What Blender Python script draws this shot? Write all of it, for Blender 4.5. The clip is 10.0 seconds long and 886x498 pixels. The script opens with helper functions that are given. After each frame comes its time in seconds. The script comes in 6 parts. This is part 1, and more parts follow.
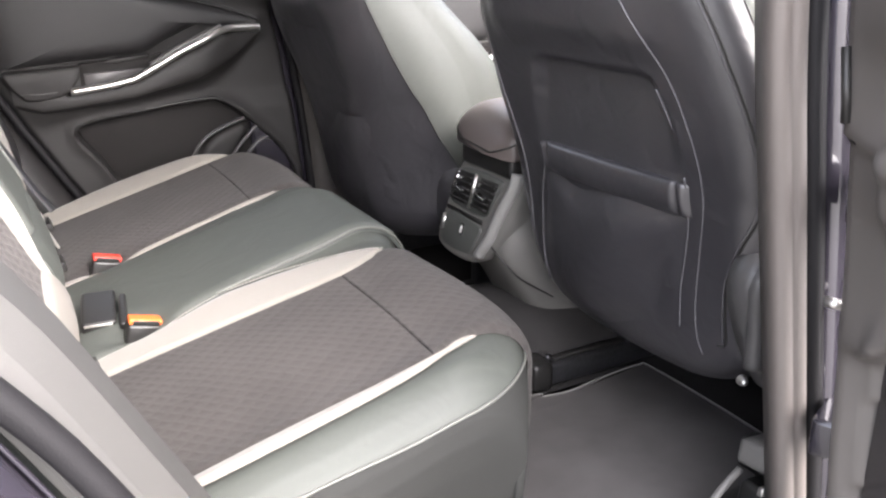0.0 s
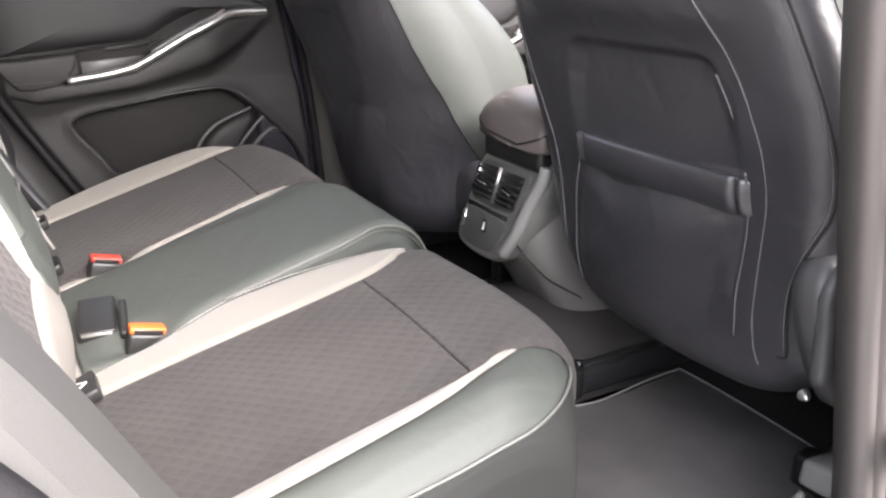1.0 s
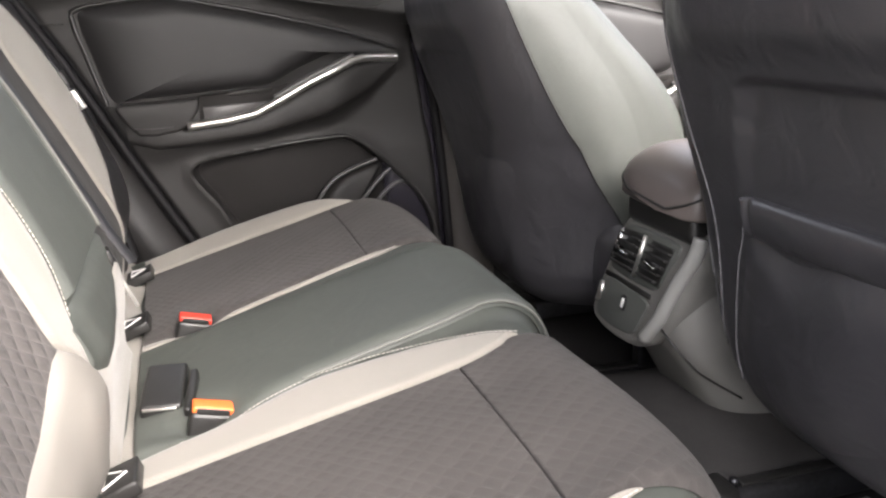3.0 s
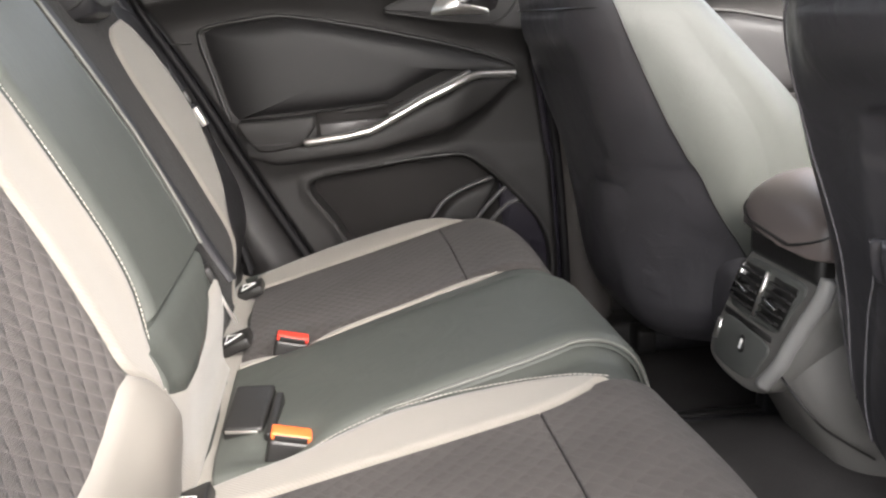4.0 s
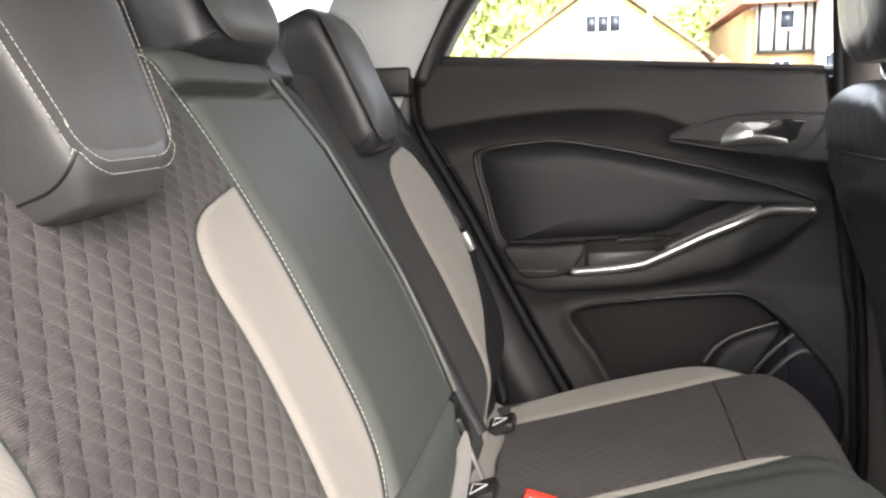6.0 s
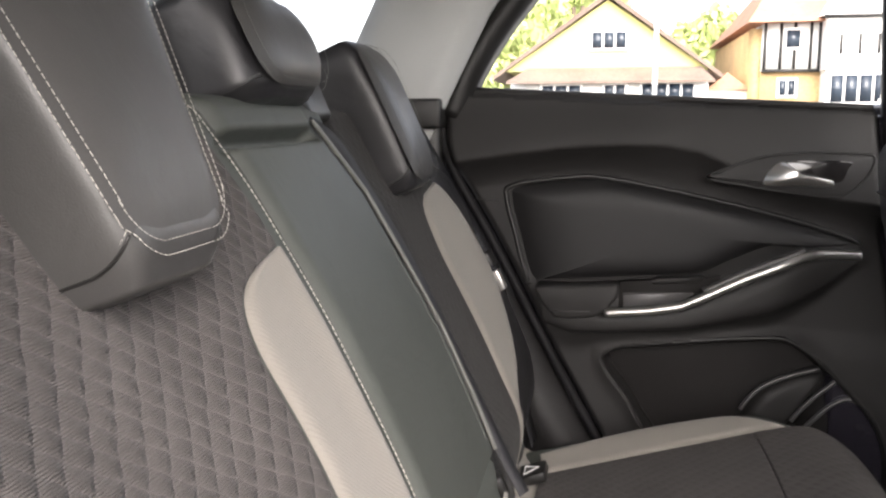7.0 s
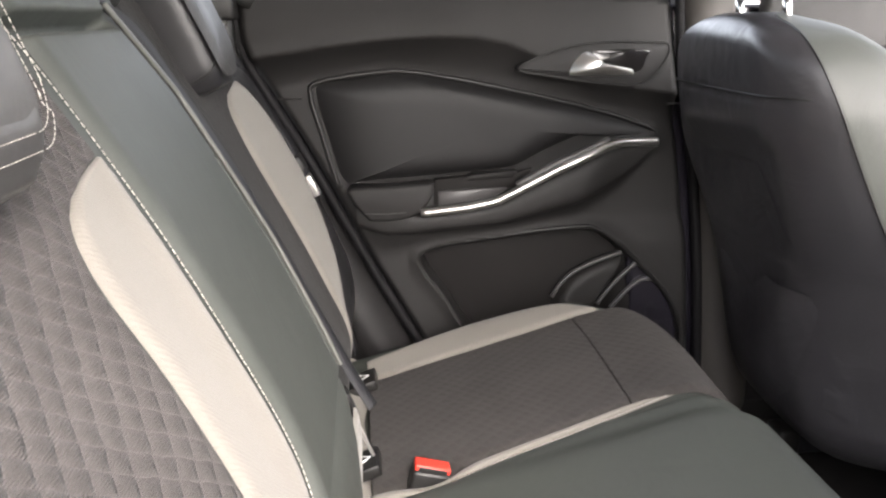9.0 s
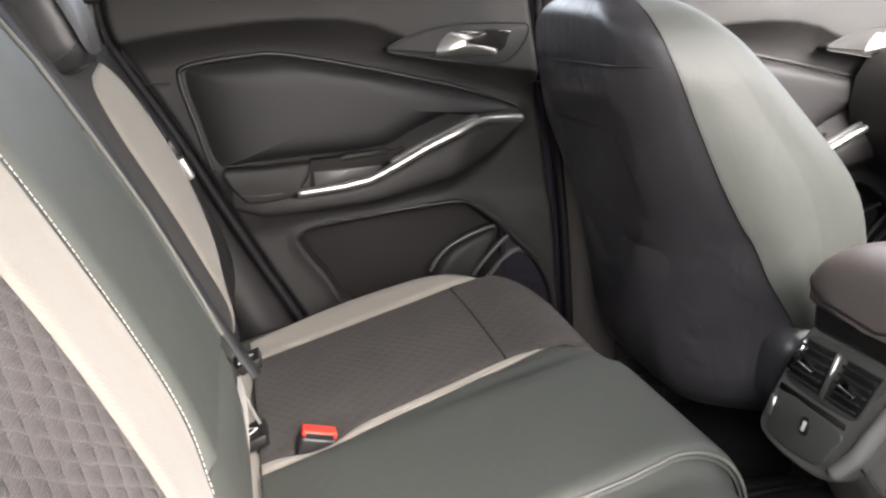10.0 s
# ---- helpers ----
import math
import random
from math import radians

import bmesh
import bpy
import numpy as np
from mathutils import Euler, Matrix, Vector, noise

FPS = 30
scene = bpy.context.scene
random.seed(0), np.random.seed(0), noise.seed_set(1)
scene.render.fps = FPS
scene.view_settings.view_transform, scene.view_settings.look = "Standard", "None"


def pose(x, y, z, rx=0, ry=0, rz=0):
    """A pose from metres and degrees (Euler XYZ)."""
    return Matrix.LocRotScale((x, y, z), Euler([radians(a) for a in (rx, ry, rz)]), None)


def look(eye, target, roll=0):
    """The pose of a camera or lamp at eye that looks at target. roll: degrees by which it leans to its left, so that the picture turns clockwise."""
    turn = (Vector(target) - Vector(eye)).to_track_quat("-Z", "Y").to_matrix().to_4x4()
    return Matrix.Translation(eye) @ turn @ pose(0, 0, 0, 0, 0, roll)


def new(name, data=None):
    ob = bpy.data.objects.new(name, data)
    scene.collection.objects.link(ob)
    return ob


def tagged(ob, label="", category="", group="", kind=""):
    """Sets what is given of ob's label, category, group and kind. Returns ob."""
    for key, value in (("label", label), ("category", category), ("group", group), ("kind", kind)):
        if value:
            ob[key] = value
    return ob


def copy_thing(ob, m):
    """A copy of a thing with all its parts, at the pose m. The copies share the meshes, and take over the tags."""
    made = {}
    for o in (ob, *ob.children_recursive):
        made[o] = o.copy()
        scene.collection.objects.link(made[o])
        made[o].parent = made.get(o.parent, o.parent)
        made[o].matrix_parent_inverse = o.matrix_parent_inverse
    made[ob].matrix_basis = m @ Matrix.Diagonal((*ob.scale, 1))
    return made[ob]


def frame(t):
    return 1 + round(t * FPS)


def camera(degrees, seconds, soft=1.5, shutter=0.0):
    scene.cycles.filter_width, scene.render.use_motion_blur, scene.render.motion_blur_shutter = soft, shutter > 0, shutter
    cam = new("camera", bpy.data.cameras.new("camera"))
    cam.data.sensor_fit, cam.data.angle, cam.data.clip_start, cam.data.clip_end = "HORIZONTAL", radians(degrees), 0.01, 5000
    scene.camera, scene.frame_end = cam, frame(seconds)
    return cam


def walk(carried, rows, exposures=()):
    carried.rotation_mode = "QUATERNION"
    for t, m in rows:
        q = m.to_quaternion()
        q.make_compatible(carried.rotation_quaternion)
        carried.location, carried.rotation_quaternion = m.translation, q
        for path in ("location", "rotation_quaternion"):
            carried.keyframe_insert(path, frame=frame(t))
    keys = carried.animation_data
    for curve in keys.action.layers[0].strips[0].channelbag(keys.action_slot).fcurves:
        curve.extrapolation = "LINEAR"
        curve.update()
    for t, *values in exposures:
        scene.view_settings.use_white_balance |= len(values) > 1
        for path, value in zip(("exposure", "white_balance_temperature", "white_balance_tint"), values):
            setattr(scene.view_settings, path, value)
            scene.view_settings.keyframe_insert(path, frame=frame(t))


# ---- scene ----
cam = camera(56.0, 10.0, soft=2.3)
PATH = [
    (0, (0.258, -0.017, 1.281), (1.153, 1.641, 0.61), -0.6),
    (0.5, (0.267, 0.028, 1.275), (1.154, 1.686, 0.593), -0.8),
    (1, (0.274, 0.086, 1.262), (1.161, 1.739, 0.569), -0.8),
    (1.5, (0.285, 0.142, 1.248), (1.155, 1.811, 0.57), -0.8),
    (2, (0.294, 0.179, 1.236), (1.148, 1.873, 0.602), 0.3),
    (2.5, (0.336, 0.198, 1.229), (1.066, 1.962, 0.631), -0.1),
    (2.7, (0.363, 0.215, 1.223), (1.025, 2.011, 0.646), -0.7),
    (3.8, (0.458, 0.28, 1.225), (0.771, 2.177, 0.674), -2.3),
    (4, (0.469, 0.278, 1.234), (0.706, 2.191, 0.7), -2.2),
    (4.5, (0.481, 0.303, 1.251), (0.517, 2.244, 0.771), -1.8),
    (5, (0.493, 0.335, 1.273), (0.354, 2.286, 0.86), -2.0),
    (5.5, (0.481, 0.356, 1.295), (0.217, 2.304, 0.926), -1.7),
    (6, (0.462, 0.382, 1.318), (0.091, 2.318, 0.978), -1.2),
    (6.2, (0.454, 0.389, 1.33), (0.04, 2.32, 1.015), -0.9),
    (7.3, (0.381, 0.451, 1.356), (0.05, 2.398, 1.041), 0.2),
    (7.5, (0.37, 0.462, 1.356), (0.086, 2.411, 1.008), 0.1),
    (8, (0.344, 0.488, 1.351), (0.195, 2.431, 0.902), -0.1),
    (8.5, (0.328, 0.494, 1.347), (0.336, 2.425, 0.823), -0.4),
    (9, (0.317, 0.501, 1.339), (0.496, 2.418, 0.8), -0.5),
    (9.5, (0.326, 0.469, 1.335), (0.653, 2.363, 0.781), -1.0),
    (10, (0.32, 0.45, 1.313), (0.771, 2.32, 0.766), -1.0),
]
EXPOSURE = [(0.0, 3.47, 6450, 15), (1.8, 3.54, 6500, 15), (2.5, 3.36, 6600, 14), (4.0, 3.16, 6650, 12), (5.0, 2.92, 6650, 11), (6.0, 2.78, 6650, 12), (7.3, 2.34, 6650, 14), (8.0, 2.74, 6650, 14), (9.0, 3.02, 6650, 13), (10.0, 3.06, 6650, 13)]
walk(cam, [(t, look(eye, target, roll)) for t, eye, target, roll in PATH], EXPOSURE)

# ---- world, sun, exposure ----
world = bpy.data.worlds.new("sky")
scene.world = world
world.use_nodes = True
wn, wl = world.node_tree.nodes, world.node_tree.links
sky = wn.new("ShaderNodeTexSky")
sky.sky_type, sky.sun_disc = "NISHITA", False
sky.sun_elevation, sky.sun_rotation = radians(39), radians(159)
sky.air_density, sky.dust_density, sky.ozone_density = 1.0, 4.0, 1.0
haze = wn.new("ShaderNodeHueSaturation")
haze.inputs["Saturation"].default_value = 0.35
wl.new(sky.outputs[0], haze.inputs["Color"])
wl.new(haze.outputs[0], wn["Background"].inputs[0])
wn["Background"].inputs[1].default_value = 0.15
sun = new("sun", bpy.data.lights.new("sun", "SUN"))
sun.data.energy, sun.data.angle, sun.data.color = 0.80, radians(100), (1.0, 0.97, 0.93)
sun.matrix_world = look((3.1, -5.9, 6.5), (0.6, 0.6, 0.8))

C = 1.25          # the car's centre line (y); x runs to the front of the car
FLOOR = 0.55


# ---- materials ----
def mat(name, base, rough=0.5, metal=0.0, var=0.12, grain=400.0, bump=0.15, big=9.0, coat=0.0, spec=0.5, creases=0.0):
    """Base colour with a coarse and a fine variation, and a fine relief."""
    m = bpy.data.materials.new(name)
    m.use_nodes = True
    n, l = m.node_tree.nodes, m.node_tree.links
    b = n["Principled BSDF"]
    tc = n.new("ShaderNodeTexCoord")
    co = tc.outputs["Object"]
    n1 = n.new("ShaderNodeTexNoise")
    n1.inputs["Scale"].default_value, n1.inputs["Detail"].default_value = big, 4
    n2 = n.new("ShaderNodeTexNoise")
    n2.inputs["Scale"].default_value, n2.inputs["Detail"].default_value = grain, 3
    l.new(co, n1.inputs["Vector"])
    l.new(co, n2.inputs["Vector"])
    mix = n.new("ShaderNodeMath")
    mix.operation = "ADD"
    l.new(n1.outputs["Fac"], mix.inputs[0])
    l.new(n2.outputs["Fac"], mix.inputs[1])
    ramp = n.new("ShaderNodeMapRange")
    ramp.inputs["From Min"].default_value, ramp.inputs["From Max"].default_value = 0.6, 1.4
    ramp.inputs["To Min"].default_value, ramp.inputs["To Max"].default_value = 1 - var, 1 + var
    l.new(mix.outputs[0], ramp.inputs["Value"])
    vm = n.new("ShaderNodeVectorMath")
    vm.operation = "SCALE"
    vm.inputs[0].default_value = base
    l.new(ramp.outputs[0], vm.inputs["Scale"])
    l.new(vm.outputs[0], b.inputs["Base Color"])
    b.inputs["Roughness"].default_value, b.inputs["Metallic"].default_value = rough, metal
    b.inputs["Specular IOR Level"].default_value = spec
    b.inputs["Coat Weight"].default_value = coat
    bp = n.new("ShaderNodeBump")
    bp.inputs["Strength"].default_value, bp.inputs["Distance"].default_value = bump, 0.001
    l.new(n2.outputs["Fac"], bp.inputs["Height"])
    l.new(bp.outputs[0], b.inputs["Normal"])
    if creases:
        # soft puckers of the stretched cover and a slightly uneven gloss
        n3 = n.new("ShaderNodeTexNoise")
        n3.inputs["Scale"].default_value, n3.inputs["Detail"].default_value, n3.inputs["Distortion"].default_value = 16, 3, 0.8
        l.new(co, n3.inputs["Vector"])
        b2 = n.new("ShaderNodeBump")
        b2.inputs["Strength"].default_value, b2.inputs["Distance"].default_value = creases, 0.008
        l.new(n3.outputs["Fac"], b2.inputs["Height"])
        l.new(b2.outputs[0], bp.inputs["Normal"])
        rr = n.new("ShaderNodeMapRange")
        rr.inputs["To Min"].default_value, rr.inputs["To Max"].default_value = rough - 0.08, rough + 0.10
        l.new(n1.outputs["Fac"], rr.inputs["Value"])
        l.new(rr.outputs[0], b.inputs["Roughness"])
    return m


def math_node(n, l, op, a, b=None):
    k = n.new("ShaderNodeMath")
    k.operation = op
    for i, v in enumerate((a, b)):
        if v is None:
            continue
        if isinstance(v, (int, float)):
            k.inputs[i].default_value = v
        else:
            l.new(v, k.inputs[i])
    return k.outputs[0]


def quilt(name, base, pu, pv, depth, relief_shade=0.25):
    """Woven cloth embossed with slanting facets, their relief also shaded in the colour; the UVs are in metres."""
    m = mat(name, base, 0.92, 0, 0.30, 1100.0, 0.7, spec=0.15)
    n, l = m.node_tree.nodes, m.node_tree.links
    b = n["Principled BSDF"]
    uv = n.new("ShaderNodeUVMap").outputs[0]
    sep = n.new("ShaderNodeSeparateXYZ")
    l.new(uv, sep.inputs[0])
    # two families of slanting ridges; each cell sinks towards one side
    wob = n.new("ShaderNodeTexNoise")
    wob.inputs["Scale"].default_value, wob.inputs["Detail"].default_value = 55, 2
    l.new(uv, wob.inputs["Vector"])
    wv = math_node(n, l, "MULTIPLY", math_node(n, l, "SUBTRACT", wob.outputs["Fac"], 0.5), 0.35)
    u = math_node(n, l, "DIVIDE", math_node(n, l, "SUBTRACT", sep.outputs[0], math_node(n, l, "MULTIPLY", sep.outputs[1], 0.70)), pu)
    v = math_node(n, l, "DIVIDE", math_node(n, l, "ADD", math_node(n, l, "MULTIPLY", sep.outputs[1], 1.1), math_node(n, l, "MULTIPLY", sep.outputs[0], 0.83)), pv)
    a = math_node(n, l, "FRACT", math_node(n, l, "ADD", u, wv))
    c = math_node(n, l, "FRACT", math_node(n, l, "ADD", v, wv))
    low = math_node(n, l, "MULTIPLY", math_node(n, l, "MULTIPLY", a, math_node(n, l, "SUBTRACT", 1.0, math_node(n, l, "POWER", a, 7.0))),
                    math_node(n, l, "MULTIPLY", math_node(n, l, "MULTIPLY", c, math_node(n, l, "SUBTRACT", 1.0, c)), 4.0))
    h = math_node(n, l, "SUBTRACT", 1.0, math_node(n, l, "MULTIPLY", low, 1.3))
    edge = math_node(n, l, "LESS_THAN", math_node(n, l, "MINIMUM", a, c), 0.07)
    # single threads of the weave
    wv2 = n.new("ShaderNodeTexWave")
    wv2.inputs["Scale"].default_value, wv2.inputs["Distortion"].default_value, wv2.inputs["Detail"].default_value = 190, 2.5, 1.5
    wv2.bands_direction = "Y"
    l.new(uv, wv2.inputs["Vector"])
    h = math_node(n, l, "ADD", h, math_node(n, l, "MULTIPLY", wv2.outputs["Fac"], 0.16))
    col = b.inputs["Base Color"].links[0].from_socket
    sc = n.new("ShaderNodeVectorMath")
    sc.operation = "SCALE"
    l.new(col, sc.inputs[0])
    # relief shading put into the colour: hollows darker, ridge lines paler
    l.new(math_node(n, l, "ADD", math_node(n, l, "ADD", 1.0 - relief_shade, math_node(n, l, "MULTIPLY", h, relief_shade * 1.6)), math_node(n, l, "MULTIPLY", edge, relief_shade * 0.6)), sc.inputs["Scale"])
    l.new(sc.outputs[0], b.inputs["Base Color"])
    bp = n.new("ShaderNodeBump")
    bp.inputs["Strength"].default_value, bp.inputs["Distance"].default_value = 0.9, depth
    l.new(h, bp.inputs["Height"])
    old = b.inputs["Normal"].links[0].from_socket
    l.new(old, bp.inputs["Normal"])
    l.new(bp.outputs[0], b.inputs["Normal"])
    b.inputs["Sheen Weight"].default_value = 0.06
    return m


def twill(name, base, rough=0.9):
    m = mat(name, base, rough, 0, 0.07, 900.0, 0.35, spec=0.2)
    n, l = m.node_tree.nodes, m.node_tree.links
    b = n["Principled BSDF"]
    uv = n.new("ShaderNodeUVMap").outputs[0]
    w = n.new("ShaderNodeTexWave")
    w.inputs["Scale"].default_value, w.inputs["Distortion"].default_value = 130, 0.6
    w.bands_direction = "DIAGONAL"
    l.new(uv, w.inputs["Vector"])
    bp = n.new("ShaderNodeBump")
    bp.inputs["Strength"].default_value, bp.inputs["Distance"].default_value = 0.25, 0.0008
    l.new(w.outputs["Fac"], bp.inputs["Height"])
    l.new(b.inputs["Normal"].links[0].from_socket, bp.inputs["Normal"])
    l.new(bp.outputs[0], b.inputs["Normal"])
    b.inputs["Sheen Weight"].default_value = 0.2
    return m


LEATHER_GREEN = mat("grey_green_leather", (0.059, 0.064, 0.057), 0.54, 0, 0.08, 900, 0.22, spec=0.34, creases=0.22)
LEATHER_BLACK = mat("black_leather", (0.020, 0.0195, 0.021), 0.36, 0, 0.15, 900, 0.25, creases=0.25)
LEATHER_PALE = mat("pale_grey_leather", (0.115, 0.117, 0.105), 0.45, 0, 0.06, 900, 0.2)
LEATHER_CREAM = mat("cream_leather", (0.215, 0.200, 0.180), 0.5, 0, 0.05, 900, 0.15)
BEIGE = twill("beige_cloth", (0.212, 0.196, 0.174))
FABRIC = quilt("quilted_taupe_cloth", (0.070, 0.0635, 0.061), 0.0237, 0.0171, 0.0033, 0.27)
# the same taupe cloth on the cushion, shade put into a darker base
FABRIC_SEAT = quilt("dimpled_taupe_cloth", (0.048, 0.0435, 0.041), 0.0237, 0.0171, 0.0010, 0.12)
THREAD = mat("pale_thread", (0.50, 0.475, 0.43), 0.7, 0, 0.05, 2000, 0.3)
PLASTIC = mat("charcoal_plastic", (0.0205, 0.0193, 0.0188), 0.55, 0, 0.10, 1500, 0.35, spec=0.42)
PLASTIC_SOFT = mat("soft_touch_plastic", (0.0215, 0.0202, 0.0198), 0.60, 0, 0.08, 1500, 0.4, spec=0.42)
PLASTIC_BLACK = mat("black_plastic", (0.015, 0.0145, 0.014), 0.38, 0, 0.1, 1500, 0.2)
PIANO = mat("gloss_black_plastic", (0.012, 0.011, 0.011), 0.12, 0, 0.05, 300, 0.02, coat=0.5)
LEATHER_BROWN = mat("brown_grey_leather", (0.115, 0.096, 0.090), 0.34, 0, 0.08, 900, 0.2)
LEATHER_FRONT = mat("black_front_seat_leather", (0.036, 0.0343, 0.0385), 0.31, 0, 0.15, 900, 0.25, spec=1.0, creases=0.40)
# taupe cloth again for the far seat back, its shade in the base colour
FABRIC_SHADED = quilt("shaded_taupe_cloth", (0.022, 0.021, 0.020), 0.0237, 0.0171, 0.0008, 0.10)
LEATHER_SIDE = mat("dark_grey_side_leather", (0.026, 0.0265, 0.025), 0.75, 0, 0.10, 900, 0.25, spec=0.15)
LEATHER_SEAT_SIDE = mat("grey_green_seat_side_leather", (0.072, 0.076, 0.069), 0.46, 0, 0.08, 900, 0.22, spec=0.4, creases=0.15)
# black headrest leather again, base raised for the sky light on it
HEADREST_LIT = mat("lit_black_headrest_leather", (0.054, 0.052, 0.0505), 0.38, 0, 0.1, 900, 0.2, spec=0.8, creases=0.2)
HEADREST_FRONT = mat("charcoal_headrest_leather", (0.056, 0.0535, 0.0515), 0.45, 0, 0.1, 900, 0.2, creases=0.15)
LEATHER_GLOSS = mat("glossy_leather_piping", (0.105, 0.101, 0.108), 0.25, 0, 0.10, 900, 0.12)
CONSOLE_GREY = mat("console_grey_plastic", (0.135, 0.130, 0.122), 0.42, 0, 0.08, 1500, 0.3)
# console rim plastic, sky highlight put into a paler base
CONSOLE_EDGE = mat("highlight_console_edge_plastic", (0.26, 0.255, 0.245), 0.30, 0, 0.06, 1500, 0.15, spec=0.8)
SOCKET_GREEN = mat("grey_green_plastic", (0.078, 0.081, 0.075), 0.5, 0, 0.08, 1500, 0.3)
PLASTIC_SHEEN = mat("sheened_charcoal_plastic", (0.085, 0.082, 0.082), 0.33, 0, 0.08, 1500, 0.2)
MAT_THREAD = mat("mat_edge_thread", (0.22, 0.212, 0.20), 0.8, 0, 0.2, 900, 0.5)
PILLAR_TRIM = mat("brown_grey_pillar_trim", (0.112, 0.098, 0.090), 0.55, 0, 0.06, 1600, 0.3)
VINYL = mat("dark_vinyl", (0.0150, 0.0144, 0.0149), 0.48, 0, 0.1, 1100, 0.35, spec=0.38)
SATIN = mat("satin_silver", (0.72, 0.70, 0.67), 0.28, 0.9, 0.04, 500, 0.05)
CHROME = mat("chrome", (0.85, 0.85, 0.86), 0.08, 1.0, 0.02, 200, 0.02)
STEEL = mat("dark_steel", (0.07, 0.07, 0.075), 0.35, 0.8, 0.3, 120, 0.3)
POCKET = mat("dark_pocket_plastic", (0.018, 0.0165, 0.016), 0.65, 0, 0.12, 1200, 0.3, spec=0.15)
RUBBER = mat("rubber_seal", (0.010, 0.0095, 0.0105), 0.6, 0, 0.15, 600, 0.3, spec=0.2)
TRIM_GREY = mat("grey_pillar_trim", (0.050, 0.0485, 0.046), 0.6, 0, 0.06, 1600, 0.3)
TRIM_DARK = mat("dark_side_trim", (0.020, 0.019, 0.019), 0.42, 0, 0.08, 1500, 0.25)
TRIM_PALE = mat("pale_pillar_trim", (0.52, 0.53, 0.52), 0.7, 0, 0.05, 1600, 0.3)
ROOF_LINING = mat("roof_lining_cloth", (0.60, 0.59, 0.57), 0.95, 0, 0.06, 1600, 0.3)
PAINT = mat("dark_metallic_paint", (0.030, 0.027, 0.036), 0.25, 0.3, 0.1, 2500, 0.05, coat=1.0)
# far pillar trim; on the open door, daylight put into a paler base
TRIM_BROWN = mat("pillar_and_lit_door_trim", (0.085, 0.077, 0.071), 0.6, 0.0, 0.08, 1500, 0.3)
CARPET = mat("carpet", (0.044, 0.0415, 0.041), 0.98, 0, 0.3, 700, 0.9, spec=0.1)
MAT_PILE = mat("floor_mat_pile", (0.105, 0.098, 0.096), 0.98, 0, 0.3, 900, 0.9, spec=0.1)
BELT = mat("belt_webbing", (0.018, 0.018, 0.02), 0.6, 0, 0.15, 1200, 0.5)
BUTTON_RED = mat("red_button_plastic", (0.75, 0.055, 0.035), 0.35, 0, 0.04, 500, 0.05)
BUTTON_ORANGE = mat("orange_button_plastic", (0.85, 0.16, 0.035), 0.35, 0, 0.04, 500, 0.05)
LABEL_WHITE = mat("white_print", (0.8, 0.8, 0.78), 0.6, 0, 0.02, 300, 0.0)
ASPHALT = mat("asphalt", (0.140, 0.137, 0.131), 0.9, 0, 0.25, 120, 0.6, 2.0)
WALL_YELLOW = mat("cream_yellow_render", (0.52, 0.49, 0.20), 0.9, 0, 0.08, 60, 0.3, 1.0)
WALL_WHITE = mat("white_render", (0.80, 0.79, 0.76), 0.9, 0, 0.05, 60, 0.3, 1.0)
WALL_BRICK = mat("orange_brick", (0.46, 0.31, 0.15), 0.9, 0, 0.22, 14, 0.6, 1.5)
TILE_BROWN = mat("brown_roof_tile", (0.17, 0.125, 0.10), 0.85, 0, 0.25, 12, 0.8, 1.2)
TILE_RED = mat("red_roof_tile", (0.42, 0.22, 0.14), 0.85, 0, 0.25, 12, 0.8, 1.2)
TIMBER = mat("black_timber", (0.03, 0.028, 0.026), 0.7, 0, 0.2, 30, 0.3)
LEAF = mat("spring_leaves", (0.44, 0.51, 0.20), 0.8, 0, 0.16, 3.0, 0.3, 0.6)
BARK = mat("bark", (0.12, 0.09, 0.065), 0.95, 0, 0.3, 30, 0.8)
POLE_PAINT = mat("pale_post_paint", (0.62, 0.62, 0.60), 0.5, 0, 0.06, 60, 0.1)

GLASS = bpy.data.materials.new("window_glass")
GLASS.use_nodes = True
_g = GLASS.node_tree.nodes["Principled BSDF"]
_g.inputs["Base Color"].default_value = (0.98, 1.0, 0.99, 1)
_g.inputs["Roughness"].default_value, _g.inputs["Transmission Weight"].default_value, _g.inputs["IOR"].default_value = 0.0, 1.0, 1.02
# added tint for the unseen tailgate window, dims light on the front seat backs
GLASS_TINTED = bpy.data.materials.new("tinted_window_glass")
GLASS_TINTED.use_nodes = True
_n, _l = GLASS_TINTED.node_tree.nodes, GLASS_TINTED.node_tree.links
_t, _m = _n.new("ShaderNodeBsdfTransparent"), _n.new("ShaderNodeMixShader")
_t.inputs["Color"].default_value = (0.22, 0.24, 0.24, 1)
_n["Principled BSDF"].inputs["Base Color"].default_value = (0.02, 0.02, 0.02, 1)
_n["Principled BSDF"].inputs["Roughness"].default_value = 0.02
_m.inputs[0].default_value = 0.06
_l.new(_t.outputs[0], _m.inputs[1])
_l.new(_n["Principled BSDF"].outputs[0], _m.inputs[2])
_l.new(_m.outputs[0], _n["Material Output"].inputs["Surface"])
GLASS_DARK = mat("house_window_glass", (0.03, 0.04, 0.055), 0.15, 0, 0.3, 2, 0.02, 0.8)


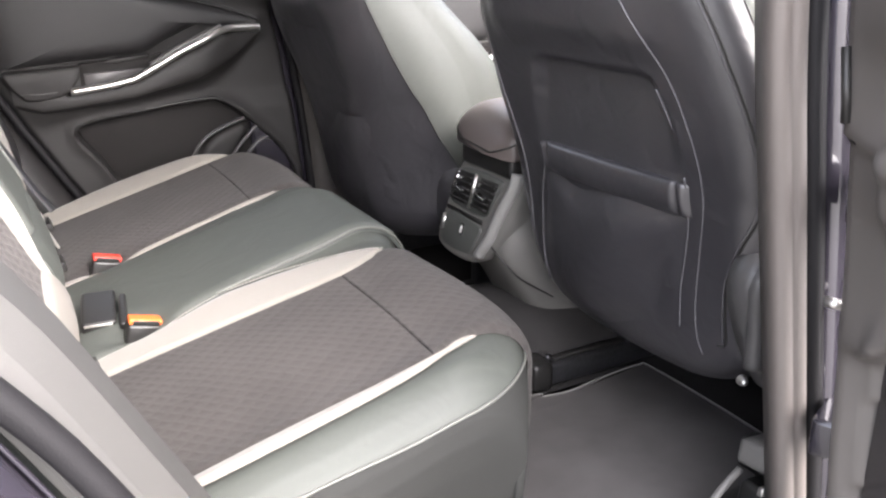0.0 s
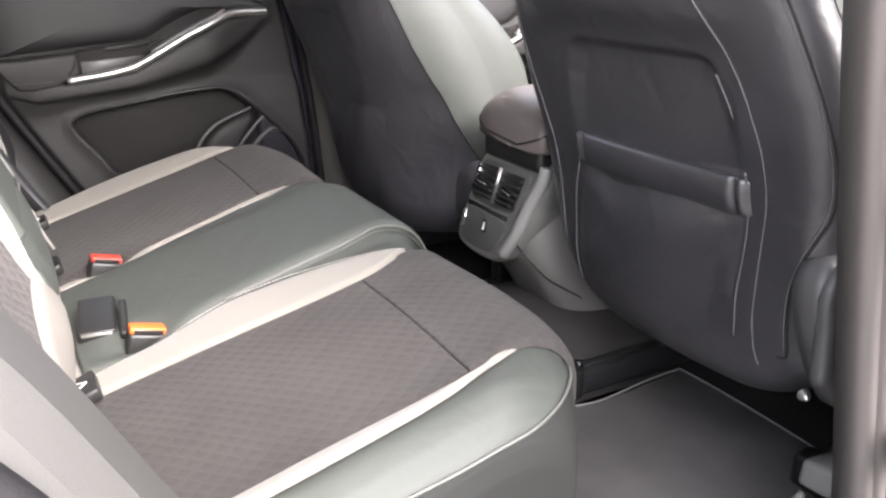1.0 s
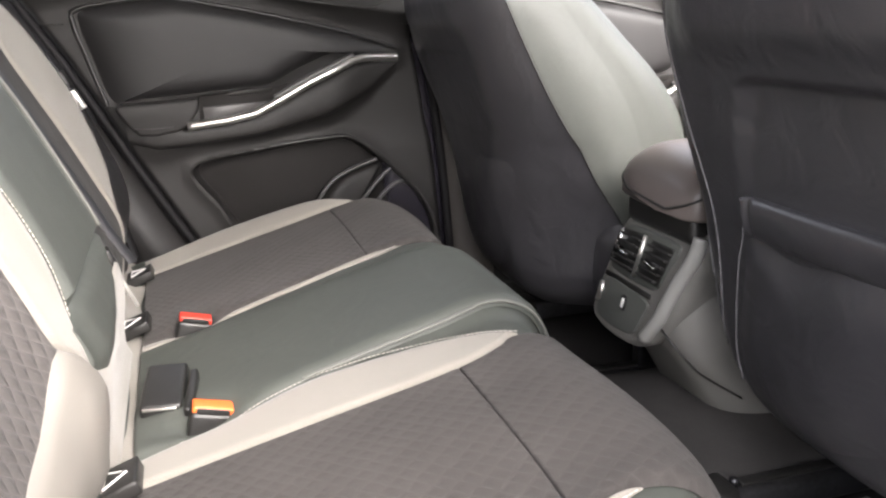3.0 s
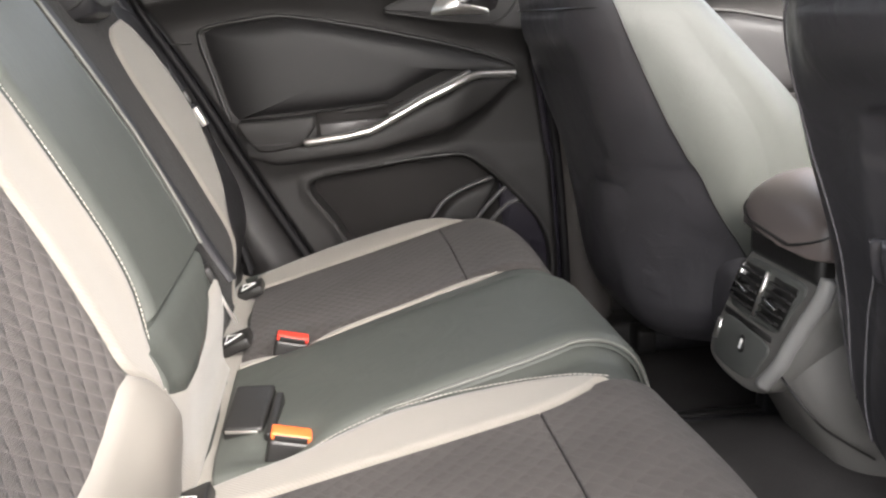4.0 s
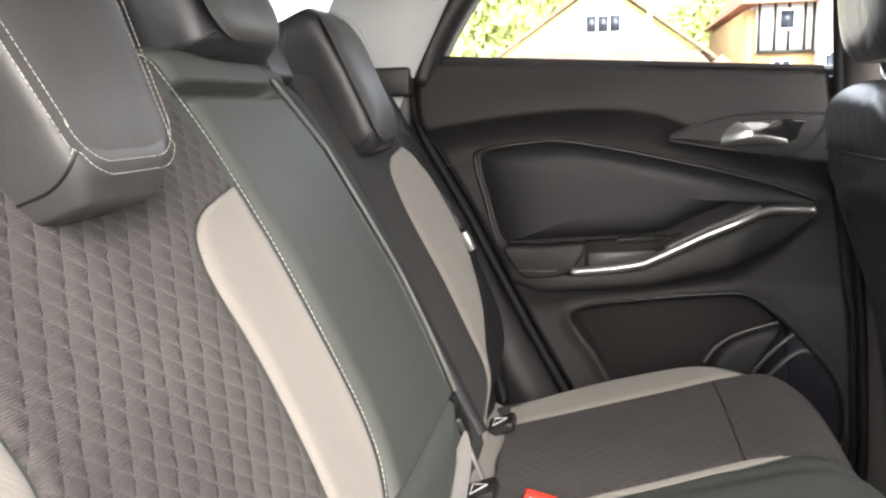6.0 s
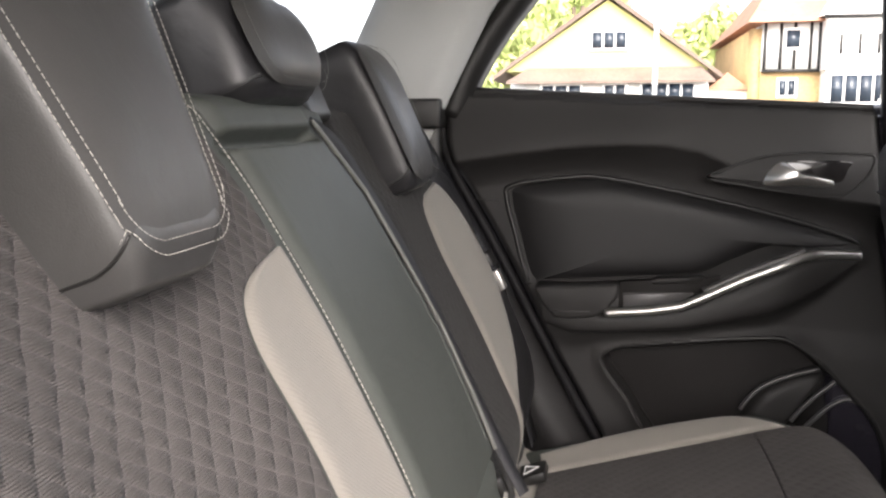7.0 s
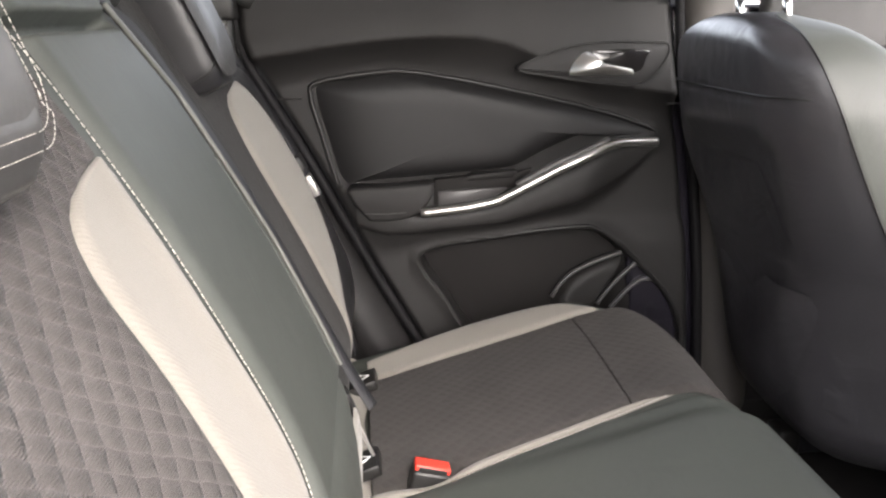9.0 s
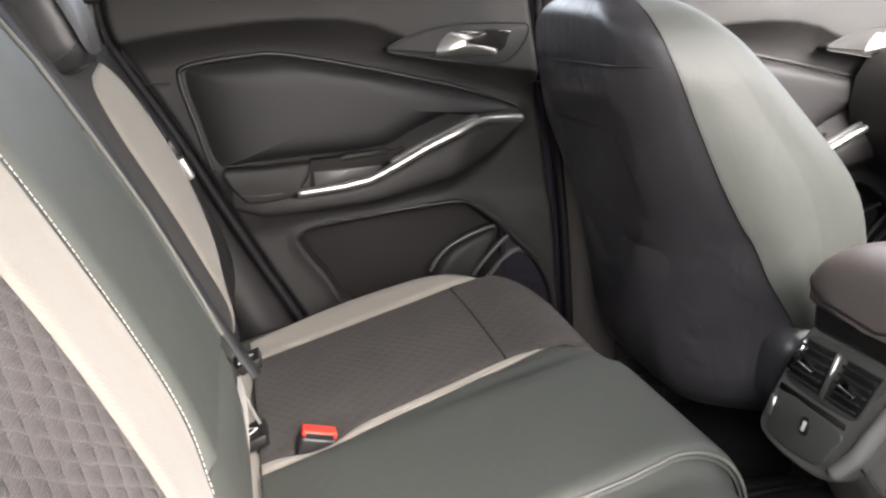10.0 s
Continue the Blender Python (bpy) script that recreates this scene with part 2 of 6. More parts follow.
# ---- building helpers ----
def part(name, data, material, parent=None, label=""):
    """One mesh object, from a bmesh or (verts, faces[, uvs]), under a thing or a part."""
    me = bpy.data.meshes.new(name)
    if isinstance(data, bmesh.types.BMesh):
        bmesh.ops.recalc_face_normals(data, faces=data.faces[:])
        data.to_mesh(me)
        data.free()
    else:
        me.from_pydata([tuple(map(float, v)) for v in data[0]], [], [tuple(map(int, f)) for f in data[1]])
        if len(data) > 2:
            layer = me.uv_layers.new(name="UVMap")
            for lp in me.loops:
                layer.data[lp.index].uv = data[2][lp.vertex_index]
    me.materials.append(material)
    for p in me.polygons:
        p.use_smooth = True
    me.update()
    ob = new(name, me)
    ob.parent = parent
    if label:
        tagged(ob, label)
    return ob


def flat(ob):
    for p in ob.data.polygons:
        p.use_smooth = False
    return ob


def soft_edges(ob, angle=35):
    ob.data.set_sharp_from_angle(angle=radians(angle))
    return ob


def thing(name, label, category, group="", kind="", at=(0, 0, 0)):
    ob = new(name)
    ob.empty_display_size = 0.05
    ob.location = at
    return tagged(ob, label, category, group, kind)


def sheet(fn, nu, nv, closed_u=False, closed_v=False):
    """A grid surface: fn(u, v) with u, v from 0 to 1 gives a point, or a point and its UV."""
    vs, uvs, fs = [], [], []
    for i in range(nu):
        for j in range(nv):
            r = fn(i / (nu if closed_u else nu - 1), j / (nv if closed_v else nv - 1))
            if len(r) == 2:
                vs.append(r[0])
                uvs.append(r[1])
            else:
                vs.append(r)
                uvs.append((i * 0.01, j * 0.01))
    for i in range(nu if closed_u else nu - 1):
        for j in range(nv if closed_v else nv - 1):
            a, b = i * nv + j, ((i + 1) % nu) * nv + j
            c, d = ((i + 1) % nu) * nv + (j + 1) % nv, i * nv + (j + 1) % nv
            fs.append((a, b, c, d))
    return vs, fs, uvs


def capped(data, nu, nv, ends=(True, True)):
    """Caps the u ends of a sheet whose v is closed, with a crisp edge."""
    vs, fs, uvs = data
    for k, row in ((0, 0), (1, nu - 1)):
        if ends[k]:
            o = len(vs)
            vs += [vs[row * nv + j] for j in range(nv)]
            uvs += [uvs[row * nv + j] for j in range(nv)]
            fs.append(tuple(range(o, o + nv)))
    return vs, fs, uvs


def smooth_path(pts, n=40, closed=False):
    """Catmull-Rom through control points, n samples."""
    p = [np.array(q, float) for q in pts]
    m = len(p)
    out = []
    segs = m if closed else m - 1
    for k in range(n):
        s = k / (n if closed else n - 1) * segs
        i = min(int(s), segs - 1)
        f = s - i
        if closed:
            a, b, c, d = (p[(i + j) % m] for j in (-1, 0, 1, 2))
        else:
            b, c = p[i], p[i + 1]
            a = p[i - 1] if i > 0 else 2 * b - c
            d = p[i + 2] if i + 2 < m else 2 * c - b
        out.append(0.5 * (2 * b + (c - a) * f + (2 * a - 5 * b + 4 * c - d) * f * f + (3 * b - a - 3 * c + d) * f ** 3))
    return out


def tube(path, r, sides=8, closed=False, flatten=1.0):
    p = [np.array(q, float) for q in path]
    n = len(p)
    vs, fs = [], []
    up = np.array((0.12, 0.2, 1.0))
    for i in range(n):
        t = p[(i + 1) % n if closed else min(i + 1, n - 1)] - p[i - 1 if closed else max(i - 1, 0)]
        t = t / (np.linalg.norm(t) + 1e-9)
        a = np.cross(t, up)
        if np.linalg.norm(a) < 0.1:
            a = np.cross(t, (1.0, 0.1, 0))
        a /= np.linalg.norm(a)
        b = np.cross(a, t)
        for k in range(sides):
            w = 2 * math.pi * k / sides
            vs.append(p[i] + r * (math.cos(w) * a + flatten * math.sin(w) * b))
    for i in range(n if closed else n - 1):
        for k in range(sides):
            j, k2 = (i + 1) % n, (k + 1) % sides
            fs.append((i * sides + k, i * sides + k2, j * sides + k2, j * sides + k))
    if not closed:
        fs.append(tuple(range(sides - 1, -1, -1)))
        fs.append(tuple((n - 1) * sides + k for k in range(sides)))
    return vs, fs


def merged(list_of):
    vs, fs, uvs = [], [], []
    for d in list_of:
        o = len(vs)
        vs += list(d[0])
        fs += [tuple(i + o for i in f) for f in d[1]]
        uvs += list(d[2]) if len(d) > 2 else [(0, 0)] * len(d[0])
    return vs, fs, uvs


def stitches(path, length=0.0042, gap=0.0014, r=0.0005):
    """Short threads laid end to end along a path."""
    p = np.array(path, float)
    d = np.concatenate(([0], np.cumsum(np.linalg.norm(np.diff(p, axis=0), axis=1))))
    out, s = [], 0.0
    while s + length < d[-1]:
        a = [np.interp(s, d, p[:, k]) for k in range(3)]
        b = [np.interp(s + length, d, p[:, k]) for k in range(3)]
        out.append(tube((a, b), r, 5))
        s += length + gap
    return merged(out)


def block(x0, x1, y0, y1, z0, z1, r=0.01, seg=2):
    bm = bmesh.new()
    bmesh.ops.create_cube(bm, size=1)
    for v in bm.verts:
        v.co = Vector(((x0 + x1) / 2 + v.co.x * (x1 - x0), (y0 + y1) / 2 + v.co.y * (y1 - y0), (z0 + z1) / 2 + v.co.z * (z1 - z0)))
    if r:
        bmesh.ops.bevel(bm, geom=bm.edges[:], offset=r, segments=seg, affect="EDGES", profile=0.6)
    return bm


def placed(data, m):
    if isinstance(data, bmesh.types.BMesh):
        data.transform(m)
        return data
    return ([tuple(m @ Vector(v)) for v in data[0]], *data[1:])


def prism(outline, to3, h0, h1, bevel=0.004):
    """A plate with the given 2D outline (list of (a, b)); to3(a, b, h) places it; h0 back, h1 front; rounded front edge."""
    o = np.array(outline, float)
    c = o.mean(axis=0)
    size = np.abs(o - c).max()
    rings = [(0.0, h0), (0.0, h1 - bevel), (0.3 * bevel, h1 - 0.3 * bevel), (bevel, h1)]
    n = len(o)
    # inward normals
    t = np.roll(o, -1, axis=0) - np.roll(o, 1, axis=0)
    nrm = np.stack((-t[:, 1], t[:, 0]), axis=1)
    nrm /= np.linalg.norm(nrm, axis=1)[:, None] + 1e-9
    area = 0.5 * np.sum(o[:, 0] * np.roll(o[:, 1], -1) - np.roll(o[:, 0], -1) * o[:, 1])
    if area < 0:
        nrm = -nrm
    vs, fs, uvs = [], [], []
    for off, h in rings:
        q = o + nrm * off
        for a, b in q:
            vs.append(to3(a, b, h))
            uvs.append((a, b))
    for k in range(len(rings) - 1):
        for i in range(n):
            j = (i + 1) % n
            fs.append((k * n + i, k * n + j, (k + 1) * n + j, (k + 1) * n + i))
    fs.append(tuple((len(rings) - 1) * n + i for i in range(n)))
    fs.append(tuple(range(n - 1, -1, -1)))
    return vs, fs, uvs


def cushion_pad(outline, to3, h0, h1, rings=7, power=2.5, sink=0.0):
    """A padded panel: the outline at h0, swelling to h1 in the middle; star-shaped outlines only."""
    o = np.array(outline, float)
    c = 0.5 * (o.max(axis=0) + o.min(axis=0))
    n = len(o)
    vs, fs, uvs = [], [], []
    for k in range(rings):
        f = k / rings
        sc = 1 - f
        h = h0 + (h1 - h0) * (1 - (1 - f) ** power) - (sink if k == 0 else 0)
        for a, b in c + (o - c) * sc:
            vs.append(to3(a, b, h))
            uvs.append((a, b))
    vs.append(to3(*c, h1))
    uvs.append(tuple(c))
    for k in range(rings - 1):
        for i in range(n):
            j = (i + 1) % n
            fs.append((k * n + i, k * n + j, (k + 1) * n + j, (k + 1) * n + i))
    for i in range(n):
        fs.append(((rings - 1) * n + i, (rings - 1) * n + (i + 1) % n, rings * n))
    return vs, fs, uvs


def step(a, b, x):
    t = min(max((x - a) / (b - a), 0.0), 1.0)
    return t * t * (3 - 2 * t)


def sweep_xz(path, prof, closed=False):
    """Sweeps a profile of (offset in the xz plane, y) along a path of (x, z)."""
    p = np.array(path, float)
    t = np.gradient(p, axis=0)
    t /= np.linalg.norm(t, axis=1)[:, None]
    nr = np.stack((-t[:, 1], t[:, 0]), axis=1)
    n, m = len(p), len(prof)
    vs = [(p[i][0] + nr[i][0] * o, y, p[i][1] + nr[i][1] * o) for i in range(n) for o, y in prof]
    fs = [(i * m + k, i * m + (k + 1) % m, (i + 1) * m + (k + 1) % m, (i + 1) * m + k) for i in range(n - 1) for k in range(m)]
    fs.append(tuple(range(m - 1, -1, -1)))
    fs.append(tuple((n - 1) * m + k for k in range(m)))
    return vs, fs


def structure(name, data, material, label, category):
    return tagged(part(name, data, material), label, category, kind="structure")


# ground and floor
structure("ground", sheet(lambda u, v: (-300 + 600 * u, -300 + 600 * v, 0.10 + 0.055 * max(0, min(-300 + 600 * v - 9, 16))), 61, 241), ASPHALT,
          "grey asphalt street rising to the houses", "ground")
structure("floor", block(-0.9, 2.1, 0.52, 1.98, 0.46, FLOOR, 0.01), CARPET, "dark carpeted floor of the car", "car floor")
# tunnel along the middle of the floor
structure("floor_tunnel", capped(sheet(lambda u, v: (0.55 + 1.5 * u, C + 0.16 * math.cos(math.pi * v) * (1.0 + 0.25 * (1 - math.sin(math.pi * v))), FLOOR - 0.02 + 0.12 * math.sin(math.pi * v) ** 0.6), 8, 17), 8, 17),
          CARPET, "dark carpeted tunnel along the car floor", "car floor")
# roof, rear end, dashboard end
structure("ceiling", sheet(lambda u, v: (-0.55 + 2.0 * u, 0.62 + 1.26 * v, 1.80 + 0.045 * math.sin(math.pi * v) + 0.03 * math.sin(math.pi * u)), 12, 12), ROOF_LINING,
          "pale cloth roof lining", "roof lining")
structure("roof", sheet(lambda u, v: (-0.60 + 2.1 * u, 0.56 + 1.38 * v, 1.86 + 0.05 * math.sin(math.pi * v) + 0.03 * math.sin(math.pi * u)), 12, 12), PAINT,
          "dark painted metal car roof", "car roof")
structure("wall_rear", block(-0.92, -0.86, 0.5, 2.0, 0.46, 1.36, 0.02), TRIM_GREY, "grey trim of the closed tailgate", "tailgate")
structure("parcel_shelf", block(-0.86, 0.02, 0.56, 1.94, 1.27, 1.29, 0.008), CARPET, "dark carpeted parcel shelf behind the seats", "parcel shelf")
for s, nm in ((0.50, "wall_near_quarter"), (1.93, "wall_far_quarter")):
    structure(nm, block(-0.9, 0.02, s, s + 0.07, 0.46, 1.36, 0.02), TRIM_GREY, "grey plastic luggage side trim", "side trim")
for s in (0, 1):
    y = lambda q: q if s else 2 * C - q
    side = "far" if s else "near"
    # pillars
    structure("pillar_c_" + side, sweep_xz(smooth_path([(0.075, 1.315), (0.110, 1.39), (0.145, 1.46), (0.21, 1.58), (0.34, 1.72), (0.49, 1.82)], 14),
              [(-0.02, y(1.93)), (-0.02, y(1.885)), (0.02, y(1.868)), (0.13, y(1.868)), (0.17, y(1.885)), (0.17, y(1.93))]), TRIM_PALE,
              "pale grey plastic pillar trim behind the door", "pillar trim")
    structure("pillar_d_" + side, sweep_xz(smooth_path([(-0.50, 1.36), (-0.36, 1.55), (-0.20, 1.74), (-0.05, 1.84)], 12),
              [(-0.09, y(1.91)), (-0.09, y(1.86)), (0.05, y(1.86)), (0.05, y(1.91))]), TRIM_PALE, "pale grey plastic rear pillar trim", "pillar trim")
    structure("pillar_a_" + side, sweep_xz(smooth_path([(2.05, 1.34), (1.85, 1.52), (1.62, 1.70), (1.42, 1.83)], 12),
              [(-0.03, y(1.92)), (-0.03, y(1.86)), (0.05, y(1.86)), (0.05, y(1.92))]), TRIM_PALE, "pale grey plastic windscreen pillar trim", "pillar trim")
    structure("roof_rail_" + side, block(-0.3, 1.5, min(y(1.86), y(1.93)), max(y(1.86), y(1.93)), 1.77, 1.87, 0.02), ROOF_LINING, "pale trim along the roof edge", "roof rail")
    structure("door_sill_" + side, block(0.42, 2.05, min(y(1.86), y(1.99)), max(y(1.86), y(1.99)), 0.44, FLOOR + 0.05, 0.02, 3), PLASTIC, "dark plastic door sill trim", "door sill")
structure("rear_header", block(-0.36, -0.1, 0.62, 1.88, 1.74, 1.86, 0.02), ROOF_LINING, "pale trim over the rear window", "roof trim")

# C-post panel beside the far backrest: dark plastic between the seat and the door opening
REAR_EDGE = [(0.50, 1.80), (0.33, 1.68), (0.20, 1.53), (0.128, 1.42), (0.110, 1.35), (0.125, 1.27), (0.205, 1.128), (0.313, 0.923), (0.389, 0.785), (0.46, 0.66), (0.52, 0.60)]
FRONT_EDGE = [(0.83, 1.80), (0.845, 1.50), (0.862, 1.27), (0.895, 1.084), (0.918, 0.905), (0.932, 0.714), (0.935, 0.60)]
structure("quarter_trim_far", capped(sheet(lambda u, v: (lambda q: (q[0] - 0.008 - 0.13 * v, 1.945 - 0.03 * math.sin(math.pi * min(1, v * 1.3)) - 0.02 * v, q[1] - 0.05 * v))(
    smooth_path(REAR_EDGE[3:], 30)[round(u * 29)]), 30, 10), 30, 10, (False, False)), TRIM_DARK, "charcoal plastic trim between seat and door opening", "side trim")
structure("quarter_sill_far", block(-0.20, 0.122, 1.862, 1.935, 1.335, 1.387, 0.006), PLASTIC_BLACK, "black plastic ledge below the pillar trim", "side trim")
structure("quarter_fill_far", block(-0.09, 0.115, 1.895, 1.99, 0.55, 1.387, 0.012), PLASTIC_BLACK, "black plastic panel beside the backrest", "side trim")
structure("door_seal_far", tube([(q[0] + 0.004, 1.925, q[1]) for q in smooth_path(REAR_EDGE, 60)], 0.009, 8), RUBBER, "black rubber door seal", "door seal")
structure("door_seal_front_far", tube([(q[0] + 0.002, 1.925, q[1]) for q in smooth_path(FRONT_EDGE, 40)], 0.009, 8), RUBBER, "black rubber door seal", "door seal")
structure("door_frame_far", sweep_xz(smooth_path([(0.118, 1.36), (0.150, 1.44), (0.222, 1.55), (0.35, 1.69), (0.52, 1.81)], 24), [(0.004, 1.97), (0.004, 1.915), (-0.014, 1.905), (-0.036, 1.925), (-0.040, 1.97)]),
          PLASTIC_BLACK, "black frame round the rear door window", "door frame")
structure("pillar_b_far", sweep_xz(smooth_path([(q[0] + 0.055, q[1]) for q in FRONT_EDGE], 24), [(-0.045, 1.99), (-0.045, 1.93), (-0.02, 1.905), (0.03, 1.905), (0.05, 1.93), (0.05, 1.99)]),
          TRIM_BROWN, "grey plastic trim between the doors", "pillar trim")

structure("body_side_far", block(0.80, 1.06, 1.955, 2.0, 0.45, 1.355, 0.01), PAINT, "dark painted body side behind the pillar trim", "car body")

# near side: the open door's aperture
NEAR_REAR = [(0.45, 1.80), (0.32, 1.66), (0.205, 1.50), (0.150, 1.36), (0.160, 1.26), (0.205, 1.155), (0.264, 1.062), (0.329, 0.931), (0.40, 0.79), (0.47, 0.68), (0.54, 0.615), (0.62, 0.595)]
nr = smooth_path(NEAR_REAR, 60)
soft_edges(structure("quarter_trim_near", sweep_xz(nr, [(0.002, 0.52), (0.002, 0.497), (-0.001, 0.492), (-0.015, 0.476), (-0.018, 0.474), (-0.041, 0.4655), (-0.046, 0.468), (-0.048, 0.474), (-0.048, 0.56), (0.0, 0.58)]), TRIM_GREY,
                     "grey plastic trim along the door opening", "door frame trim"), 14)
# added beads that draw the highlight lines of the glossy jamb
for off, yy, rr in ((-0.0505, 0.464, 0.0018), (-0.066, 0.447, 0.0022), (-0.135, 0.413, 0.0032), (-0.150, 0.405, 0.0020)):
    q = np.gradient(np.array(nr), axis=0)
    q /= np.linalg.norm(q, axis=1)[:, None]
    structure("highlight_bead", tube([(p[0] - t[1] * off, yy, p[1] + t[0] * off) for p, t in zip(nr, q)], rr, 8), PAINT, "thin glossy bead added as a highlight line on the door opening", "car body")
structure("door_seal_near", tube([(q[0] - 0.0, 0.452, q[1] - 0.055) for q in nr], 0.010, 8), RUBBER, "black rubber seal round the open door", "door seal")
structure("body_flange_near", sweep_xz(nr, [(-0.055, 0.455), (-0.085, 0.440), (-0.16, 0.405), (-0.24, 0.375), (-0.24, 0.47), (-0.055, 0.50)]), PAINT,
          "dark glossy painted body panel beside the open door", "car body")
NEAR_B = [(0.795, 1.80), (0.815, 1.50), (0.846, 1.222), (0.882, 1.029), (0.942, 0.723), (0.965, 0.60)]
nb = smooth_path(NEAR_B, 30)
structure("pillar_b_near", sweep_xz(nb, [(0.066, 0.565), (0.019, 0.508), (0.022, 0.497), (0.034, 0.494), (0.0365, 0.499), (0.039, 0.494), (0.052, 0.492), (0.058, 0.50), (0.075, 0.56)]), PILLAR_TRIM,
          "grey trim of the pillar beside the front seat", "pillar trim")
structure("pillar_seal_near", sweep_xz(nb, [(0.060, 0.54), (0.060, 0.496), (0.066, 0.490), (0.078, 0.492), (0.090, 0.54)]), RUBBER, "black rubber seal on the door pillar", "door seal")
structure("pillar_b_body", sweep_xz(nb, [(0.085, 0.56), (0.085, 0.505), (0.10, 0.50), (0.135, 0.50), (0.135, 0.56)]), PAINT, "dark painted door pillar", "car body")
structure("front_door_near", block(1.06, 1.95, 0.455, 0.52, 0.50, 1.36, 0.02), PAINT, "dark painted closed front door", "car door")
tagged(part("door_striker", tube([(0.985, 0.50, 0.935), (0.990, 0.482, 0.935), (1.0, 0.482, 0.935)], 0.006, 8), SATIN), "bright steel door striker on the pillar", "door striker")

# glass
for nm, f in (("window_rear", lambda u, v: (-0.48 + 0.36 * v, 0.70 + 1.1 * u, 1.36 + 0.42 * v)),
              ("windscreen", lambda u, v: (2.05 - 0.6 * v, 0.64 + 1.22 * u, 1.32 + 0.5 * v)),
              ("window_quarter", lambda u, v: (-0.45 + 0.14 * v + 0.5 * u, 1.925 - 0.06 * v, 1.37 + 0.38 * v)),
              ("window_far", lambda u, v: (0.17 + 0.68 * u, 1.965 - 0.07 * v, 1.37 + 0.43 * v)),
              ("window_front_far", lambda u, v: (0.95 + 0.9 * u, 1.965 - 0.07 * v, 1.36 + 0.43 * v))):
    # only the unseen rear window is tinted, to hold light back
    tint = nm == "window_rear"
    g = structure(nm, sheet(f, 2, 2), GLASS_TINTED if tint else GLASS, "unseen tailgate glass, tinted to cut light on the seats" if tint else "clear car window glass", "car window")
    g.visible_shadow = tint
structure("dashboard", capped(sheet(lambda u, v: (1.72 + 0.20 * math.cos(2 * math.pi * v) * (1 + 0.2 * math.sin(6 * u)), 0.58 + 1.34 * u, 1.12 + 0.17 * math.sin(2 * math.pi * v)), 12, 20, closed_v=True), 12, 20),
          PLASTIC, "charcoal plastic dashboard", "dashboard")
structure("bulkhead", block(1.85, 2.0, 0.54, 1.96, 0.46, 1.2, 0.02), CARPET, "dark front wall of the footwell", "bulkhead")


# ---- rear seat cushion ----
CUSH = np.array(smooth_path([(0.24, 0.745), (0.31, 0.765), (0.40, 0.788), (0.52, 0.818), (0.65, 0.850), (0.71, 0.866), (0.745, 0.866), (0.775, 0.850), (0.793, 0.815), (0.798, 0.76), (0.790, 0.65), (0.775, 0.53)], 240))
CARC = np.concatenate(([0], np.cumsum(np.linalg.norm(np.diff(CUSH, axis=0), axis=1))))
CTAN = np.gradient(CUSH, axis=0)
CTAN /= np.linalg.norm(CTAN, axis=1)[:, None]


def cush_raise(y, x):
    fade = 1 - step(0.66, 0.74, x)
    d = abs(y - C)
    dip = 0.022 * (math.exp(-((x - 0.385) / 0.035) ** 2 - ((y - 1.432) / 0.022) ** 2) + math.exp(-((x - 0.385) / 0.040) ** 2 - ((y - 1.125) / 0.022) ** 2))
    return (0.003 + 0.009 * step(0.42, 0.66, x)) * (1 - step(0.115, 0.150, d)) - dip + 0.020 * math.exp(-((d - 0.57) / 0.045) ** 2) * fade + 0.006 * math.exp(-((d - 0.38) / 0.12) ** 2)


def cush(s, y, h=0.0):
    x, z = np.interp(s, CARC, CUSH[:, 0]), np.interp(s, CARC, CUSH[:, 1])
    tx, tz = np.interp(s, CARC, CTAN[:, 0]), np.interp(s, CARC, CTAN[:, 1])
    h = h + cush_raise(y, x)
    d = abs(y - C)
    back = 0.085 * step(0.40, 0.68, d) ** 2 * step(0.56, 0.80, x)
    back += 0.028 * step(0.48, 0.60, d) * step(0.845, 0.78, z) * step(0.70, 0.78, x)
    return (x - tz * h - back, y, z + tx * h - 0.03 * step(0.5, 0.68, d) * step(0.6, 0.8, x))


def cs(x):
    """Arc length at which the top of the cushion has this x (up to the nose)."""
    k = int(np.argmax(CUSH[:, 0]))
    return float(np.interp(x, CUSH[:k, 0], CARC[:k]))


def lerp_tab(tab):
    a, b = [q[0] for q in tab], [q[1] for q in tab]
    return lambda q: float(np.interp(q, a, b))


def curve_tab(tab):
    return lerp_tab([tuple(q) for q in smooth_path(tab, 240)])


def patch(surf, s0, s1, ya, yb, pad=0.004, sink=0.004, ns=40, ny=14, roll=0.012):
    """A padded panel on a surface surf(s, y, h) between ya(s) and yb(s), its borders sunk into a groove."""
    def fn(u, v):
        s = s0 + (s1 - s0) * (0.15 * u + 0.85 * (0.5 - 0.5 * math.cos(math.pi * u)))
        a, b = ya(s), yb(s)
        vv = 0.5 - 0.5 * math.cos(math.pi * v)
        y = a + (b - a) * (0.65 * vv + 0.35 * v)
        d = min(abs(y - a), abs(b - y), 7 * (s - s0), 7 * (s1 - s))
        h = -sink + (pad + sink) * (1 - (1 - min(d / roll, 1.0)) ** 2.2)
        return surf(s, y, h), (y, s)
    return sheet(fn, ns, ny)


